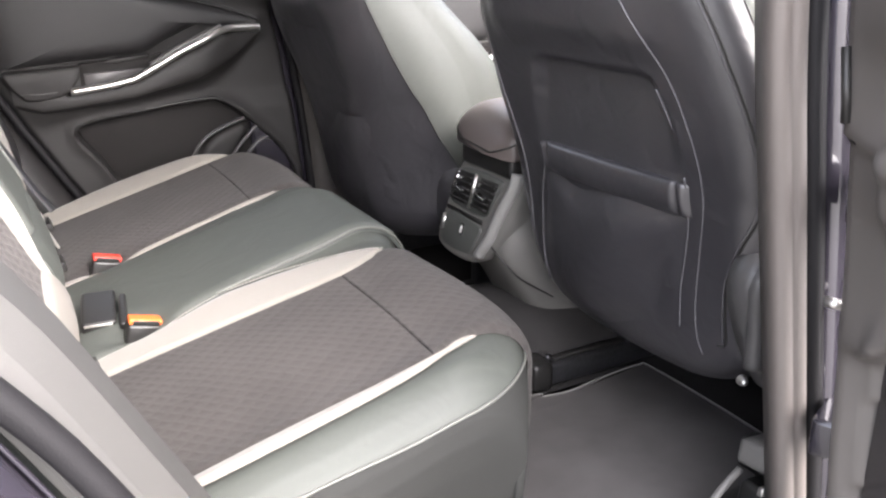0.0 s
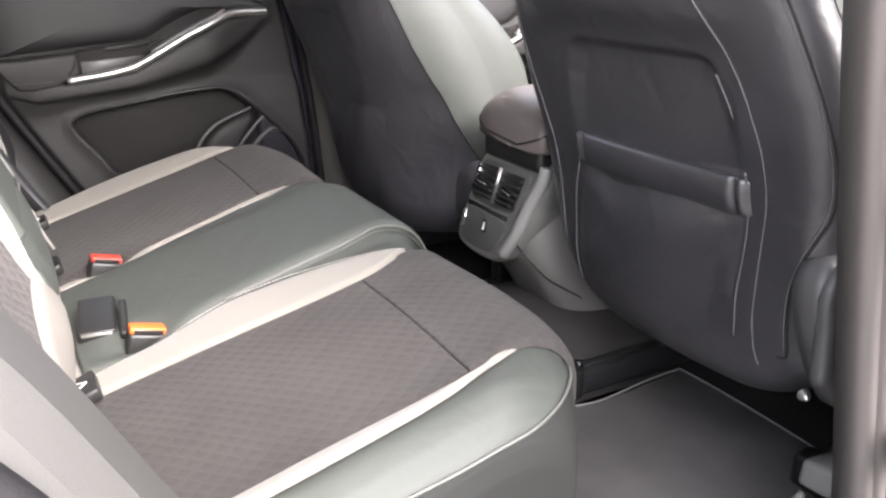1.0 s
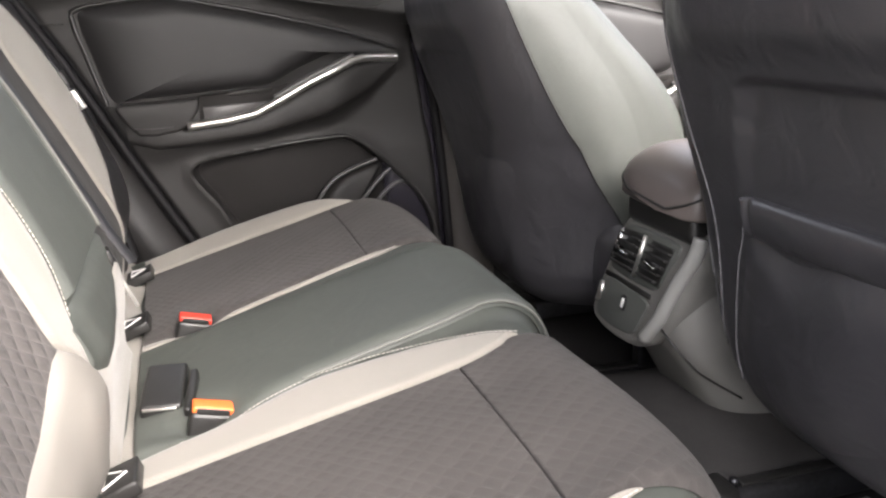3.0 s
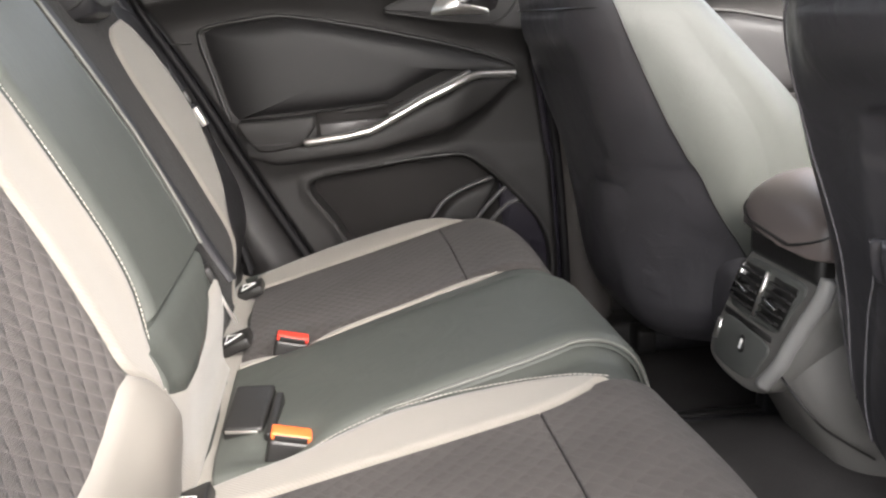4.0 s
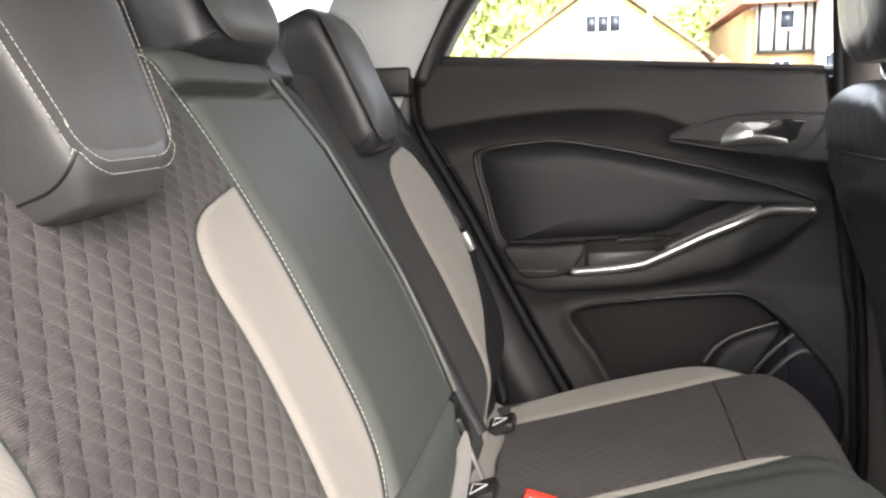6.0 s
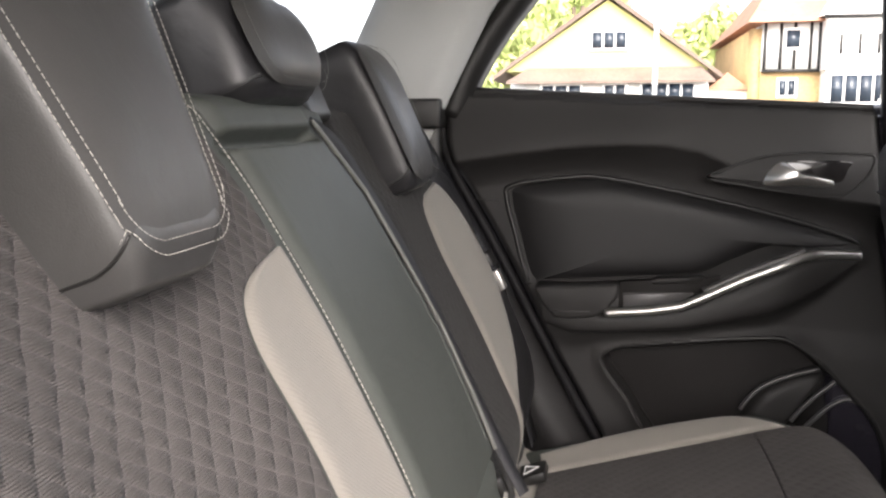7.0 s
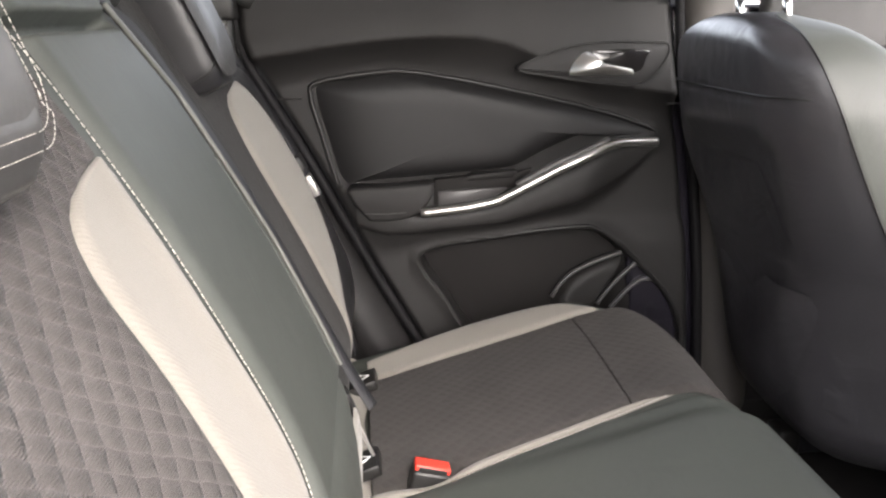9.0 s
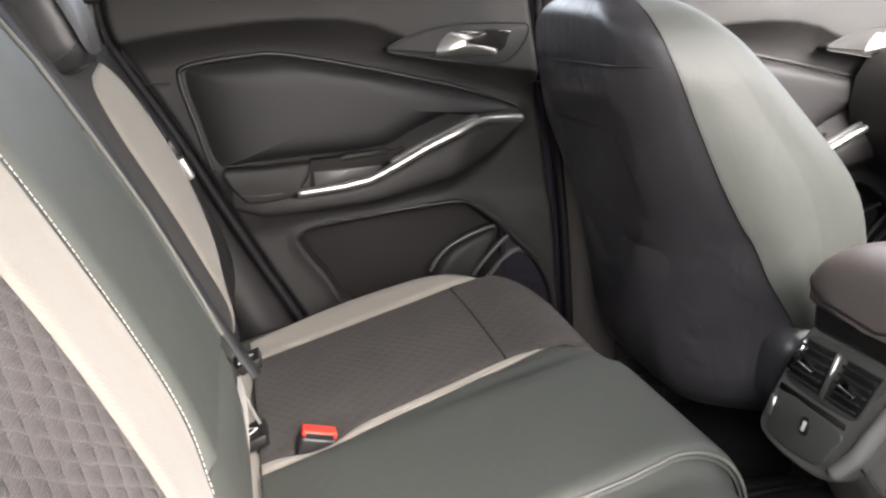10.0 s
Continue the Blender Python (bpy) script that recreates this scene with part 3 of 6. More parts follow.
seat = thing("rear_seat_cushion", "three-place rear bench cushion in grey-green leather, taupe cloth and beige strips", "car seat", at=(0, 0, 0))
LAT = [(0.655, -0.40), (0.645, -0.25), (0.634, -0.13), (0.628, -0.080), (0.627, -0.048), (0.632, -0.027), (0.643, -0.014), (0.658, -0.006), (0.68, 0.0), (0.71, 0), (0.75, 0), (0.85, 0), (0.95, 0), (1.03, 0), (1.08, 0), (1.10, 0), (1.12, 0), (1.14, 0), (1.19, 0), (1.25, 0)]
OUTER = [(0.605, -0.40), (0.590, -0.25), (0.578, -0.13), (0.580, -0.060), (0.594, -0.026), (0.622, -0.010), (0.650, -0.004), (0.68, 0.0)]
LAT = LAT + [(2 * C - a, b) for a, b in LAT[-2:7:-1]] + [(2 * C - a, b) for a, b in OUTER[-2::-1]]


def cush_body(u, v):
    s = u * CARC[-1]
    k = v * (len(LAT) - 1)
    i = min(int(k), len(LAT) - 2)
    f = k - i
    y = LAT[i][0] * (1 - f) + LAT[i + 1][0] * f
    dz = LAT[i][1] * (1 - f) + LAT[i + 1][1] * f
    p = cush(s, y, -0.006)
    return (p[0] + min(0, dz) * 0.08, p[1], max(0.535, p[2] + dz)), (y, s)


S0, SN = cs(0.312), cs(0.785)
SEAM = cs(0.651)
in_n = curve_tab([(cs(0.31), 1.028), (cs(0.45), 1.024), (cs(0.55), 1.020), (cs(0.62), 1.018), (cs(0.67), 1.020), (cs(0.705), 1.029), (cs(0.735), 1.044), (SN + 0.1, 1.052)])
up_n = curve_tab([(cs(0.31), 1.085), (cs(0.36), 1.093), (cs(0.43), 1.106), (cs(0.50), 1.116), (cs(0.55), 1.113), (cs(0.60), 1.107), (cs(0.65), 1.095), (cs(0.69), 1.074), (cs(0.735), 1.045)])
crease = curve_tab([(cs(0.31), 1.088), (cs(0.43), 1.109), (cs(0.50), 1.119), (cs(0.56), 1.119), (cs(0.66), 1.119), (cs(0.705), 1.121), (cs(0.742), 1.124), (SN + 0.2, 1.126)])
out_n = curve_tab([(cs(0.31), 0.722), (cs(0.46), 0.724), (cs(0.60), 0.717), (cs(0.66), 0.720), (cs(0.713), 0.731), (SN + 0.1, 0.700)])
crest_n = curve_tab([(cs(0.31), 0.697), (cs(0.46), 0.692), (cs(0.60), 0.696), (cs(0.66), 0.711), (cs(0.713), 0.7295)])
out_f = curve_tab([(cs(0.31), 1.745), (cs(0.46), 1.757), (cs(0.64), 1.770), (cs(0.71), 1.773), (SN + 0.1, 1.80)])
crest_f = curve_tab([(cs(0.31), 1.800), (cs(0.46), 1.822), (cs(0.55), 1.826), (cs(0.62), 1.818), (cs(0.67), 1.800), (cs(0.71), 1.774)])
in_f = curve_tab([(cs(0.31), 1.418), (cs(0.41), 1.425), (cs(0.55), 1.446), (cs(0.65), 1.462), (cs(0.706), 1.460), (SN + 0.1, 1.452)])
up_f = curve_tab([(cs(0.31), 1.392), (cs(0.407), 1.404), (cs(0.484), 1.419), (cs(0.562), 1.432), (cs(0.647), 1.450), (cs(0.706), 1.4595)])
part("centre_panel", patch(cush, S0, SN + 0.16, crease, lambda s: min(up_f(s) - 0.002, 1.44), 0.006, 0.004, 60, 24, 0.014), LEATHER_GREEN, seat, "smooth grey-green leather centre panel")
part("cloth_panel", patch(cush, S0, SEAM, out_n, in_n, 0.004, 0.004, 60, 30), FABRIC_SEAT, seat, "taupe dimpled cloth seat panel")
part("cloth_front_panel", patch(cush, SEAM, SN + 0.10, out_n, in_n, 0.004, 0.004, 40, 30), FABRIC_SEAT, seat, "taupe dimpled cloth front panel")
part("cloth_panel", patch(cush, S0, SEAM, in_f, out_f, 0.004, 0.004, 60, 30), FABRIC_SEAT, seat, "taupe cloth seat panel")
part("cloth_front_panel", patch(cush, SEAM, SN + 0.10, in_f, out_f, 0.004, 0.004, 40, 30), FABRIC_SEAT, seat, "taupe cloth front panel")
part("beige_strip", patch(cush, S0, cs(0.735), in_n, up_n, 0.004, 0.004, 60, 12, 0.008), BEIGE, seat, "beige cloth strip beside the centre panel")
part("beige_strip", patch(cush, S0, cs(0.706), up_f, in_f, 0.004, 0.004, 60, 12, 0.008), BEIGE, seat, "beige cloth strip beside the centre panel")
part("beige_strip", patch(cush, S0, cs(0.713), crest_n, out_n, 0.004, 0.004, 60, 12, 0.008), BEIGE, seat, "beige cloth strip on the outer bolster")
part("beige_strip", patch(cush, S0, cs(0.71), out_f, crest_f, 0.004, 0.004, 60, 12, 0.008), BEIGE, seat, "beige cloth strip on the outer bolster")


def on(surf, ycurve, s0, s1, h, n=120):
    return [surf(s0 + (s1 - s0) * i / (n - 1), ycurve(s0 + (s1 - s0) * i / (n - 1)), h) for i in range(n)]


part("stitching", stitches(on(cush, lambda s: up_n(s) + 0.003, cs(0.36), cs(0.735), 0.001)), THREAD, seat, "pale thread stitching")
part("stitching", stitches(on(cush, lambda s: crest_n(s) - 0.003, cs(0.33), cs(0.71), 0.001)), THREAD, seat, "pale thread stitching")
part("stitching", stitches(on(cush, lambda s: up_f(s) - 0.003, cs(0.36), cs(0.70), 0.001)), THREAD, seat, "pale thread stitching")
# crease piping; the pale leather stands for the highlight on it
part("piping", tube(on(cush, lambda s: crease(s), cs(0.50), SN + 0.10, 0.003), 0.0022, 6), LEATHER_PALE, seat, "piped seam, pale to draw its highlight")


NL = len(LAT) - 1


def pipe_at(s):
    """Where the piped edge runs across the section of the cushion."""
    rise = min(max((s - SN + 0.142) / 0.145, 0.0), 1.0) ** 2.6
    return (5.85 - 0.45 * step(0.2, 0.4, s) + 4.3 * rise + 1.2 * step(SN, SN + 0.03, s)) / NL


def side_pipe(s):
    p = cush_body(s / CARC[-1], pipe_at(s))[0]
    return (p[0] + 0.001, p[1] - 0.002, p[2] + 0.001)


def body_top(u, v):
    k = pipe_at(u * CARC[-1])
    return cush_body(u, k + (1 - k) * v)


part("body", sheet(body_top, 150, 190), LEATHER_GREEN, seat, "grey-green leather body")
part("side_panel", sheet(lambda u, v: cush_body(u, pipe_at(u * CARC[-1]) * v), 150, 40), LEATHER_SIDE, seat, "dark grey side panel")
edge_path = [side_pipe(cs(0.30) + (SN + 0.020 - cs(0.30)) * i / 60) for i in range(61)]
part("piping", tube(smooth_path(edge_path[:46:3] + edge_path[47::2], 160), 0.0018, 6), LEATHER_PALE, seat, "piped leather edge")
part("rear_flap", sheet(lambda u, v: ((0.335 - 0.115 * u, 0.66 + 1.18 * v, 0.752 + 0.050 * u + 0.004 * math.sin(37 * v) * math.sin(3 * u)), (0.66 + 1.18 * v, 0.1 * u)), 10, 60), BEIGE, seat, "beige cloth flap behind the cushion")

# ---- backrests ----
BN = np.array((1, 0, 0.46)) / math.hypot(1, 0.46)
BU = np.array((-0.46, 0, 1)) / math.hypot(1, 0.46)


def back_surface(profile):
    def surf(z, y, h=0.0):
        """A point at about height z on the reclined backrest; h off its face."""
        x = 0.139 - (z - 1.242) * 0.46
        belly = 0.012 * math.sin(math.pi * min(max((z - 0.80) / 0.55, 0), 1))
        top = -0.055 * step(1.352, 1.402, z) ** 2 - 0.045 * (1 - step(0.80, 0.915, z)) ** 1.5
        return tuple(np.array((x - 0.006, y, z)) + BN * (h + profile(y, z) + belly - 0.006 + top))
    return surf


def prof_near(y, z):
    bol = 0.004 * math.exp(-((y - 0.655) / 0.035) ** 2)
    mid = 0.006 * step(1.05, 1.10, y)
    seatp = -0.010 * math.exp(-((y - 0.84) / 0.10) ** 4)
    slot = 0.024 * step(1.326, 1.333, z) * (1 - step(1.337, 1.344, z)) * step(1.075, 1.095, y) * (1 - step(1.285, 1.305, y))
    return bol * (1 - step(1.22, 1.32, z)) + mid + seatp - slot


def prof_far(y, z):
    bol = 0.028 * step(1.59, 1.83, y) - 0.03 * step(1.84, 1.89, y)
    return bol * (1 - 0.8 * step(1.22, 1.34, z)) * step(0.82, 0.96, z) - 0.014


def back_body(prof, y0, y1, z0, z1):
    surf = back_surface(prof)
    e = 0.045

    def fn(u, v):
        z = z0 + (z1 - z0) * u
        # v: rear face up one side, across the front, down the other side
        if v < 0.12:
            q = v / 0.12
            return surf(z, y0, -0.13 + 0.10 * q), (y0, z)
        if v > 0.88:
            q = (1 - v) / 0.12
            return surf(z, y1, -0.13 + 0.10 * q), (y1, z)
        q = (v - 0.12) / 0.76
        y = y0 + (y1 - y0) * q
        d = min(y - y0, y1 - y)
        r = 1 - min(d / e, 1)
        return surf(z, y, -0.001 - 0.030 * r ** 2.5), (y, z)
    return fn


near = thing("split_rear_seat", "wide rear seat back in quilted taupe cloth and grey-green leather", "car seat", "rear seat backs")
bn_surf = back_surface(prof_near)
part("body", capped(sheet(back_body(prof_near, 0.585, 1.394, 0.785, 1.402), 140, 110), 140, 110), LEATHER_GREEN, near, "grey-green leather backrest body")
y_st = curve_tab([(0.80, 0.995), (0.875, 1.016), (0.91, 1.040), (0.947, 1.065), (0.985, 1.088), (1.02, 1.097), (1.06, 1.098), (1.11, 1.096), (1.187, 1.093), (1.25, 1.086), (1.30, 1.079), (1.351, 1.066), (1.385, 1.052)])
y_in = curve_tab([(0.80, 1.06), (0.893, 1.026), (0.925, 1.006), (0.95, 0.982), (1.0, 0.985), (1.05, 0.987), (1.12, 0.985), (1.178, 0.978), (1.205, 0.982), (1.222, 0.994), (1.234, 1.018), (1.243, 1.060), (1.248, 1.0855), (1.26, 1.084), (1.30, 1.077), (1.385, 1.050)])
y_out = curve_tab([(0.80, 0.700), (1.06, 0.705), (1.107, 0.716), (1.13, 0.725), (1.166, 0.721), (1.20, 0.712), (1.24, 0.700), (1.385, 0.68)])
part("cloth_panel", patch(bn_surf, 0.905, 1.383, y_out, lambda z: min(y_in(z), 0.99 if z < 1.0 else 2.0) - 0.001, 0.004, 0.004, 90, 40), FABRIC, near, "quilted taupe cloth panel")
part("beige_strip", patch(bn_surf, 0.893, 1.2478, y_in, y_st, 0.005, 0.004, 60, 14, 0.010), BEIGE, near, "beige cloth strip")
across = lambda y, z, h: bn_surf(z, y, h)
part("lower_bolster", patch(across, 0.735, 1.034, lerp_tab([(0.64, 0.900), (0.78, 0.875), (0.90, 0.83), (1.034, 0.80)]), lerp_tab([(0.64, 0.930), (0.85, 0.932), (0.895, 0.937), (0.95, 0.950), (0.975, 0.950), (1.0, 0.936), (1.016, 0.916), (1.034, 0.886)]), 0.011, 0.004, 60, 24, 0.020), LEATHER_CREAM, near, "cream lower bolster")
part("lower_flap", patch(bn_surf, 0.79, 0.905, lambda z: 1.0, lambda z: 1.39, 0.003, 0.0, 12, 30, 0.02), BEIGE, near, "beige cloth flap below the armrest")
part("beige_strip", patch(bn_surf, 1.085, 1.26, lambda z: 0.618 + 0.02 * step(1.2, 1.26, z), y_out, 0.005, 0.004, 50, 14, 0.010), BEIGE, near, "beige cloth strip on the outer bolster")
y_mr = lerp_tab([(0.80, 1.37), (0.92, 1.384), (1.0, 1.388), (1.10, 1.386), (1.16, 1.374), (1.265, 1.354), (1.344, 1.302), (1.385, 1.29)])
part("armrest_panel", patch(bn_surf, 0.952, 1.398, lambda z: y_st(z) + 0.012, y_mr, 0.007, 0.004, 150, 30, 0.016), LEATHER_GREEN, near, "folded grey-green leather centre armrest")
part("lower_panel", patch(across, 1.036, 1.372, lerp_tab([(1.036, 0.888), (1.08, 0.872), (1.15, 0.868), (1.22, 0.874), (1.29, 0.890), (1.34, 0.912), (1.372, 0.935)]), lambda y: 0.950, 0.007, 0.003, 50, 22, 0.026), LEATHER_GREEN, near, "grey-green leather panel below the armrest")
part("stitching", stitches(on(bn_surf, lambda z: y_st(z) + 0.003, 0.90, 1.375, 0.0025, 160)), THREAD, near, "pale thread stitching")
part("piping", tube(on(bn_surf, lambda z: y_mr(z) + 0.004, 0.95, 1.35, 0.006, 120), 0.003, 6), LEATHER_PALE, near, "pale piped edge")

part("piping", tube(on(bn_surf, lambda z: y_out(z) - 0.003, 0.92, 1.105, 0.004, 60), 0.0022, 6), LEATHER_PALE, near, "pale piped outer edge")
part("armrest_fold", tube(on(bn_surf, lambda z: y_mr(z) - 0.020, 0.97, 1.20, 0.0055, 80), 0.0030, 8), LEATHER_GREEN, near, "rolled border of the armrest")
part("belt_guide", placed(block(-0.030, 0.018, -0.040, 0.040, -0.045, 0.010, 0.010, 3), pose(0.045, 1.372, 1.388, 0, -24, 0)), PLASTIC_BLACK, near, "black belt guide on the shoulder")

far = thing("split_rear_seat", "narrow rear seat back in shaded taupe cloth with beige strip", "car seat", "rear seat backs")
bf_surf = back_surface(prof_far)
part("body", capped(sheet(back_body(prof_far, 1.404, 1.885, 0.785, 1.402), 60, 60), 60, 60), LEATHER_BLACK, far, "dark leather backrest body")
yo_in = curve_tab([(0.80, 1.66), (0.906, 1.665), (0.962, 1.656), (1.04, 1.650), (1.10, 1.642), (1.156, 1.638), (1.20, 1.646), (1.225, 1.660), (1.240, 1.688), (1.250, 1.745), (1.26, 1.75)])
yo_out = curve_tab([(0.80, 1.70), (0.90, 1.685), (0.935, 1.705), (0.97, 1.742), (1.03, 1.782), (1.10, 1.802), (1.18, 1.792), (1.22, 1.772), (1.250, 1.745)])
# same cloth as the near back, darkened by colour for the shaded side
part("cloth_panel", patch(bf_surf, 0.80, 1.38, lambda z: 1.425, lambda z: min(yo_in(z), 1.79) - 0.001, 0.004, 0.004, 70, 30), FABRIC_SHADED, far, "taupe cloth panel, coloured darker for shade")
part("beige_strip", patch(bf_surf, 0.80, 1.250, yo_in, yo_out, 0.005, 0.004, 60, 14, 0.010), BEIGE, far, "beige cloth strip")

# ---- headrests ----


def headrest(y, z, w, hgt, front, label, low=0.0, taper=0.10, r=0.030, e=0.36, rise=0.12, thread=THREAD, lip=0.0, body_mat=LEATHER_BLACK, pad=0.008):
    """A padded headrest hooked over the backrest: foot at height z, front face that far off the backrest."""
    hr = thing("headrest", label, "headrest", "rear headrests")
    base = np.array((0.139 - (z - 1.242) * 0.46, y, z))
    dep = front + 0.075

    def P(a, b, c):
        return tuple(base + np.array((0, 1, 0)) * a + BU * b + BN * c)

    def half(u):
        return 0.5 * w * (1 - taper * 0.5 + taper * u)

    def ring(u, v):
        t = 2 * math.pi * v
        c, s = math.cos(t), math.sin(t)
        cc, ss = math.copysign(abs(c) ** e, c), math.copysign(abs(s) ** e, s)
        # the foot slopes up to the front; foot and top are rounded over
        k = max(0.0, 1 - u / 0.12) ** 2.2 + max(0.0, (u - 0.86) / 0.14) ** 2.2
        f = front - 0.5 * dep + 0.5 * dep * (1 - 0.20 * k) * cc
        lift = (0.002 + 0.06 * max(0.0, f) + rise * max(0.0, front - f)) * (1 - u)
        return P(half(u) * (1 - 0.10 * k) * ss, hgt * u + lift, f + 0.006 * math.sin(math.pi * u))

    def body(u, v):
        k = u * 41
        if k >= 6:
            return ring((k - 6) / 35, v)
        # convex underside closing to its middle
        th = math.pi / 2 * k / 6
        p, m = np.array(ring(0.0, v)), 0.5 * (np.array(ring(0.0, 0.0)) + np.array(ring(0.0, 0.5)))
        q = m + (p - m) * max(0.03, math.sin(th) ** 0.6)
        return tuple(q - BU * 0.007 * math.cos(th))
    part("cushion", capped(sheet(body, 42, 64, closed_v=True), 42, 64), body_mat, hr, "black leather headrest body")
    o, b0, b1 = [], 0.008 + 0.04 * front + lip, hgt - 0.012
    for sx, cy, t0 in ((1, b0 + r, -90), (1, b1 - r, 0), (-1, b1 - r, 90), (-1, b0 + r, 180)):
        cx0 = sx * (half(cy / hgt) * 0.972 - r)
        for i in range(9):
            t = radians(t0 + 90 * i / 8)
            o.append((cx0 + r * math.cos(t), cy + r * math.sin(t)))
    fr = lambda a, b, h: P(a, b, front + 0.006 * math.sin(math.pi * b / hgt) + h)
    part("front_panel", cushion_pad(o, fr, -0.003, pad, 9, 5.0), HEADREST_FRONT, hr, "charcoal leather front panel")
    cm = np.mean(o, axis=0)
    edge = [fr(a, b, pad - 0.0012) for a, b in [tuple(cm + (np.array(q) - cm) * 0.978) for q in o]]
    edge.append(edge[0])
    part("stitching", stitches(smooth_path(edge, 240), 0.0031, 0.0012, 0.00024), thread, hr, "pale double stitching")
    edge2 = [fr(a * (1.022 if a < 0 and b >= b0 + r else 0.995), b - (0.006 if b < 0.5 * hgt else -0.004), 0.0015 if b < b0 + r * 0.5 else -0.002) for a, b in o]
    edge2.append(edge2[0])
    part("stitching", stitches(smooth_path(edge2, 240), 0.0031, 0.0012, 0.00024), thread, hr, "pale double stitching")
    for sgn in (-1, 1):
        # seam along the lower edge of the side, from the front panel's corner to the rear
        sp = [np.array(ring(0.115 - 0.105 * i / 24, sgn * (0.115 + 0.22 * i / 24) % 1.0)) for i in range(25)]
        mid_ = np.array(P(0, 0.05, front - 0.5 * dep))
        sp = [q + 0.0006 * (q - mid_) / np.linalg.norm(q - mid_) for q in sp]
        part("foot_seam", tube(sp, 0.0010, 5), PLASTIC_BLACK, hr)
        part("foot_stitching", stitches([q + BU * 0.003 for q in sp], 0.0034, 0.0018, 0.0003), thread, hr, "pale thread stitching")
        part("post", tube((P(sgn * w * 0.25, -0.05, -0.04), P(sgn * w * 0.25, 0.05, -0.04)), 0.006, 10), CHROME, hr, "chrome headrest post")
    return hr


# near headrest takes the lighter copy of the black leather, as if lit
headrest(0.8775, 1.250, 0.150, 0.23, 0.041, "black leather headrest with pale double stitching", taper=0.62, r=0.034, lip=0.010, e=0.24, body_mat=HEADREST_LIT, pad=0.0035)
headrest(1.602, 1.252, 0.146, 0.22, 0.026, "black leather headrest on the narrow seat back", taper=0.16, thread=LEATHER_PALE)
headrest(1.228, 1.366, 0.190, 0.115, 0.030, "low black leather headrest over the centre place", taper=0.04, r=0.046, e=0.62, rise=0.15, thread=LEATHER_PALE)

# ---- buckles, belts and child-seat anchors ----


def buckle(x, y, z, mat_b, label, group="seat belt buckles"):
    b = thing("seat_belt_buckle", label, "seat belt buckle", group)
    m = pose(x, y, z, 0, 14, 0)
    part("body", placed(block(-0.024, 0.024, -0.014, 0.014, -0.085, -0.004, 0.005), m), PLASTIC_BLACK, b)
    part("button", placed(block(-0.0225, 0.0225, -0.010, 0.013, -0.006, 0.003, 0.0025), m), mat_b, b, "bright release button")
    part("slot", placed(block(-0.018, 0.018, -0.0135, -0.0112, -0.004, 0.0022, 0.0005), m), PLASTIC_BLACK, b)
    return b


buckle(0.388, 1.427, 0.798, BUTTON_RED, "black belt buckle with a red button beside the cushion")
buckle(0.398, 1.130, 0.797, BUTTON_ORANGE, "black belt buckle with an orange button beside the centre panel")
cb = thing("seat_belt_buckle", "black belt buckle lying flat on the centre panel", "seat belt buckle", "seat belt buckles")
mb = pose(0.345, 1.206, 0.785, 14, 0, -8)
part("body", placed(block(-0.023, 0.025, -0.041, 0.041, -0.040, 0.017, 0.006, 3), mb), PLASTIC_BLACK, cb)
part("edge", placed(block(-0.019, 0.019, -0.0425, -0.0400, 0.011, 0.0145, 0.0006), mb), SATIN, cb, "pale edge line")
part("stalk", placed(block(-0.005, 0.006, -0.040, 0.036, -0.014, 0.016, 0.004), pose(0.376, 1.186, 0.786, 14, 0, -8)), PLASTIC_BLACK, cb)


def ribbon(pts, w, across, thick=0.0016, n=50):
    """A strip of webbing along a path; across gives its broad direction."""
    p = smooth_path(pts, n)
    ac = np.array(across, float)
    ac /= np.linalg.norm(ac)

    def fn(u, v):
        i = round(u * (n - 1))
        t = p[min(i + 1, n - 1)] - p[max(i - 1, 0)]
        t = t / np.linalg.norm(t)
        nn = np.cross(t, ac)
        nn /= np.linalg.norm(nn)
        a, b = ((-1, -1), (1, -1), (1, 1), (-1, 1))[round(v * 4) % 4]
        return tuple(p[i] + ac * a * w / 2 + nn * b * thick / 2)
    return sheet(fn, n, 4, closed_v=True)


bl = thing("seat_belt", "black shoulder belt with a steel tongue beside the seat back", "seat belt", "seat belts")
part("webbing", ribbon([(0.030, 1.82, 1.44), (0.110, 1.835, 1.298), (0.151, 1.835, 1.228), (0.211, 1.836, 1.125), (0.231, 1.836, 1.075), (0.246, 1.848, 0.995), (0.262, 1.868, 0.90), (0.290, 1.878, 0.77)], 0.046, (0.10, 1, 0.05)), BELT, bl)
part("tongue", placed(block(-0.005, 0.007, -0.012, 0.012, -0.018, 0.018, 0.002), pose(0.231, 1.822, 1.080, 0, -26, 0)), SATIN, bl, "bright steel belt tongue")
part("tongue_grip", placed(block(-0.007, 0.009, -0.022, 0.022, -0.014, 0.014, 0.004), pose(0.212, 1.822, 1.115, 0, -26, 0)), PLASTIC_BLACK, bl)
bm_ = thing("seat_belt", "black centre belt with a steel tongue along the armrest", "seat belt", "seat belts")
part("webbing", ribbon([bn_surf(1.40, 1.318, -0.004), bn_surf(1.344, 1.322, 0.004), bn_surf(1.265, 1.370, 0.004), bn_surf(1.15, 1.390, 0.005), bn_surf(1.02, 1.398, 0.006), bn_surf(0.93, 1.396, 0.012), bn_surf(0.89, 1.393, 0.020)], 0.020, (0.5, 1.0, 0.0)), BELT, bm_)
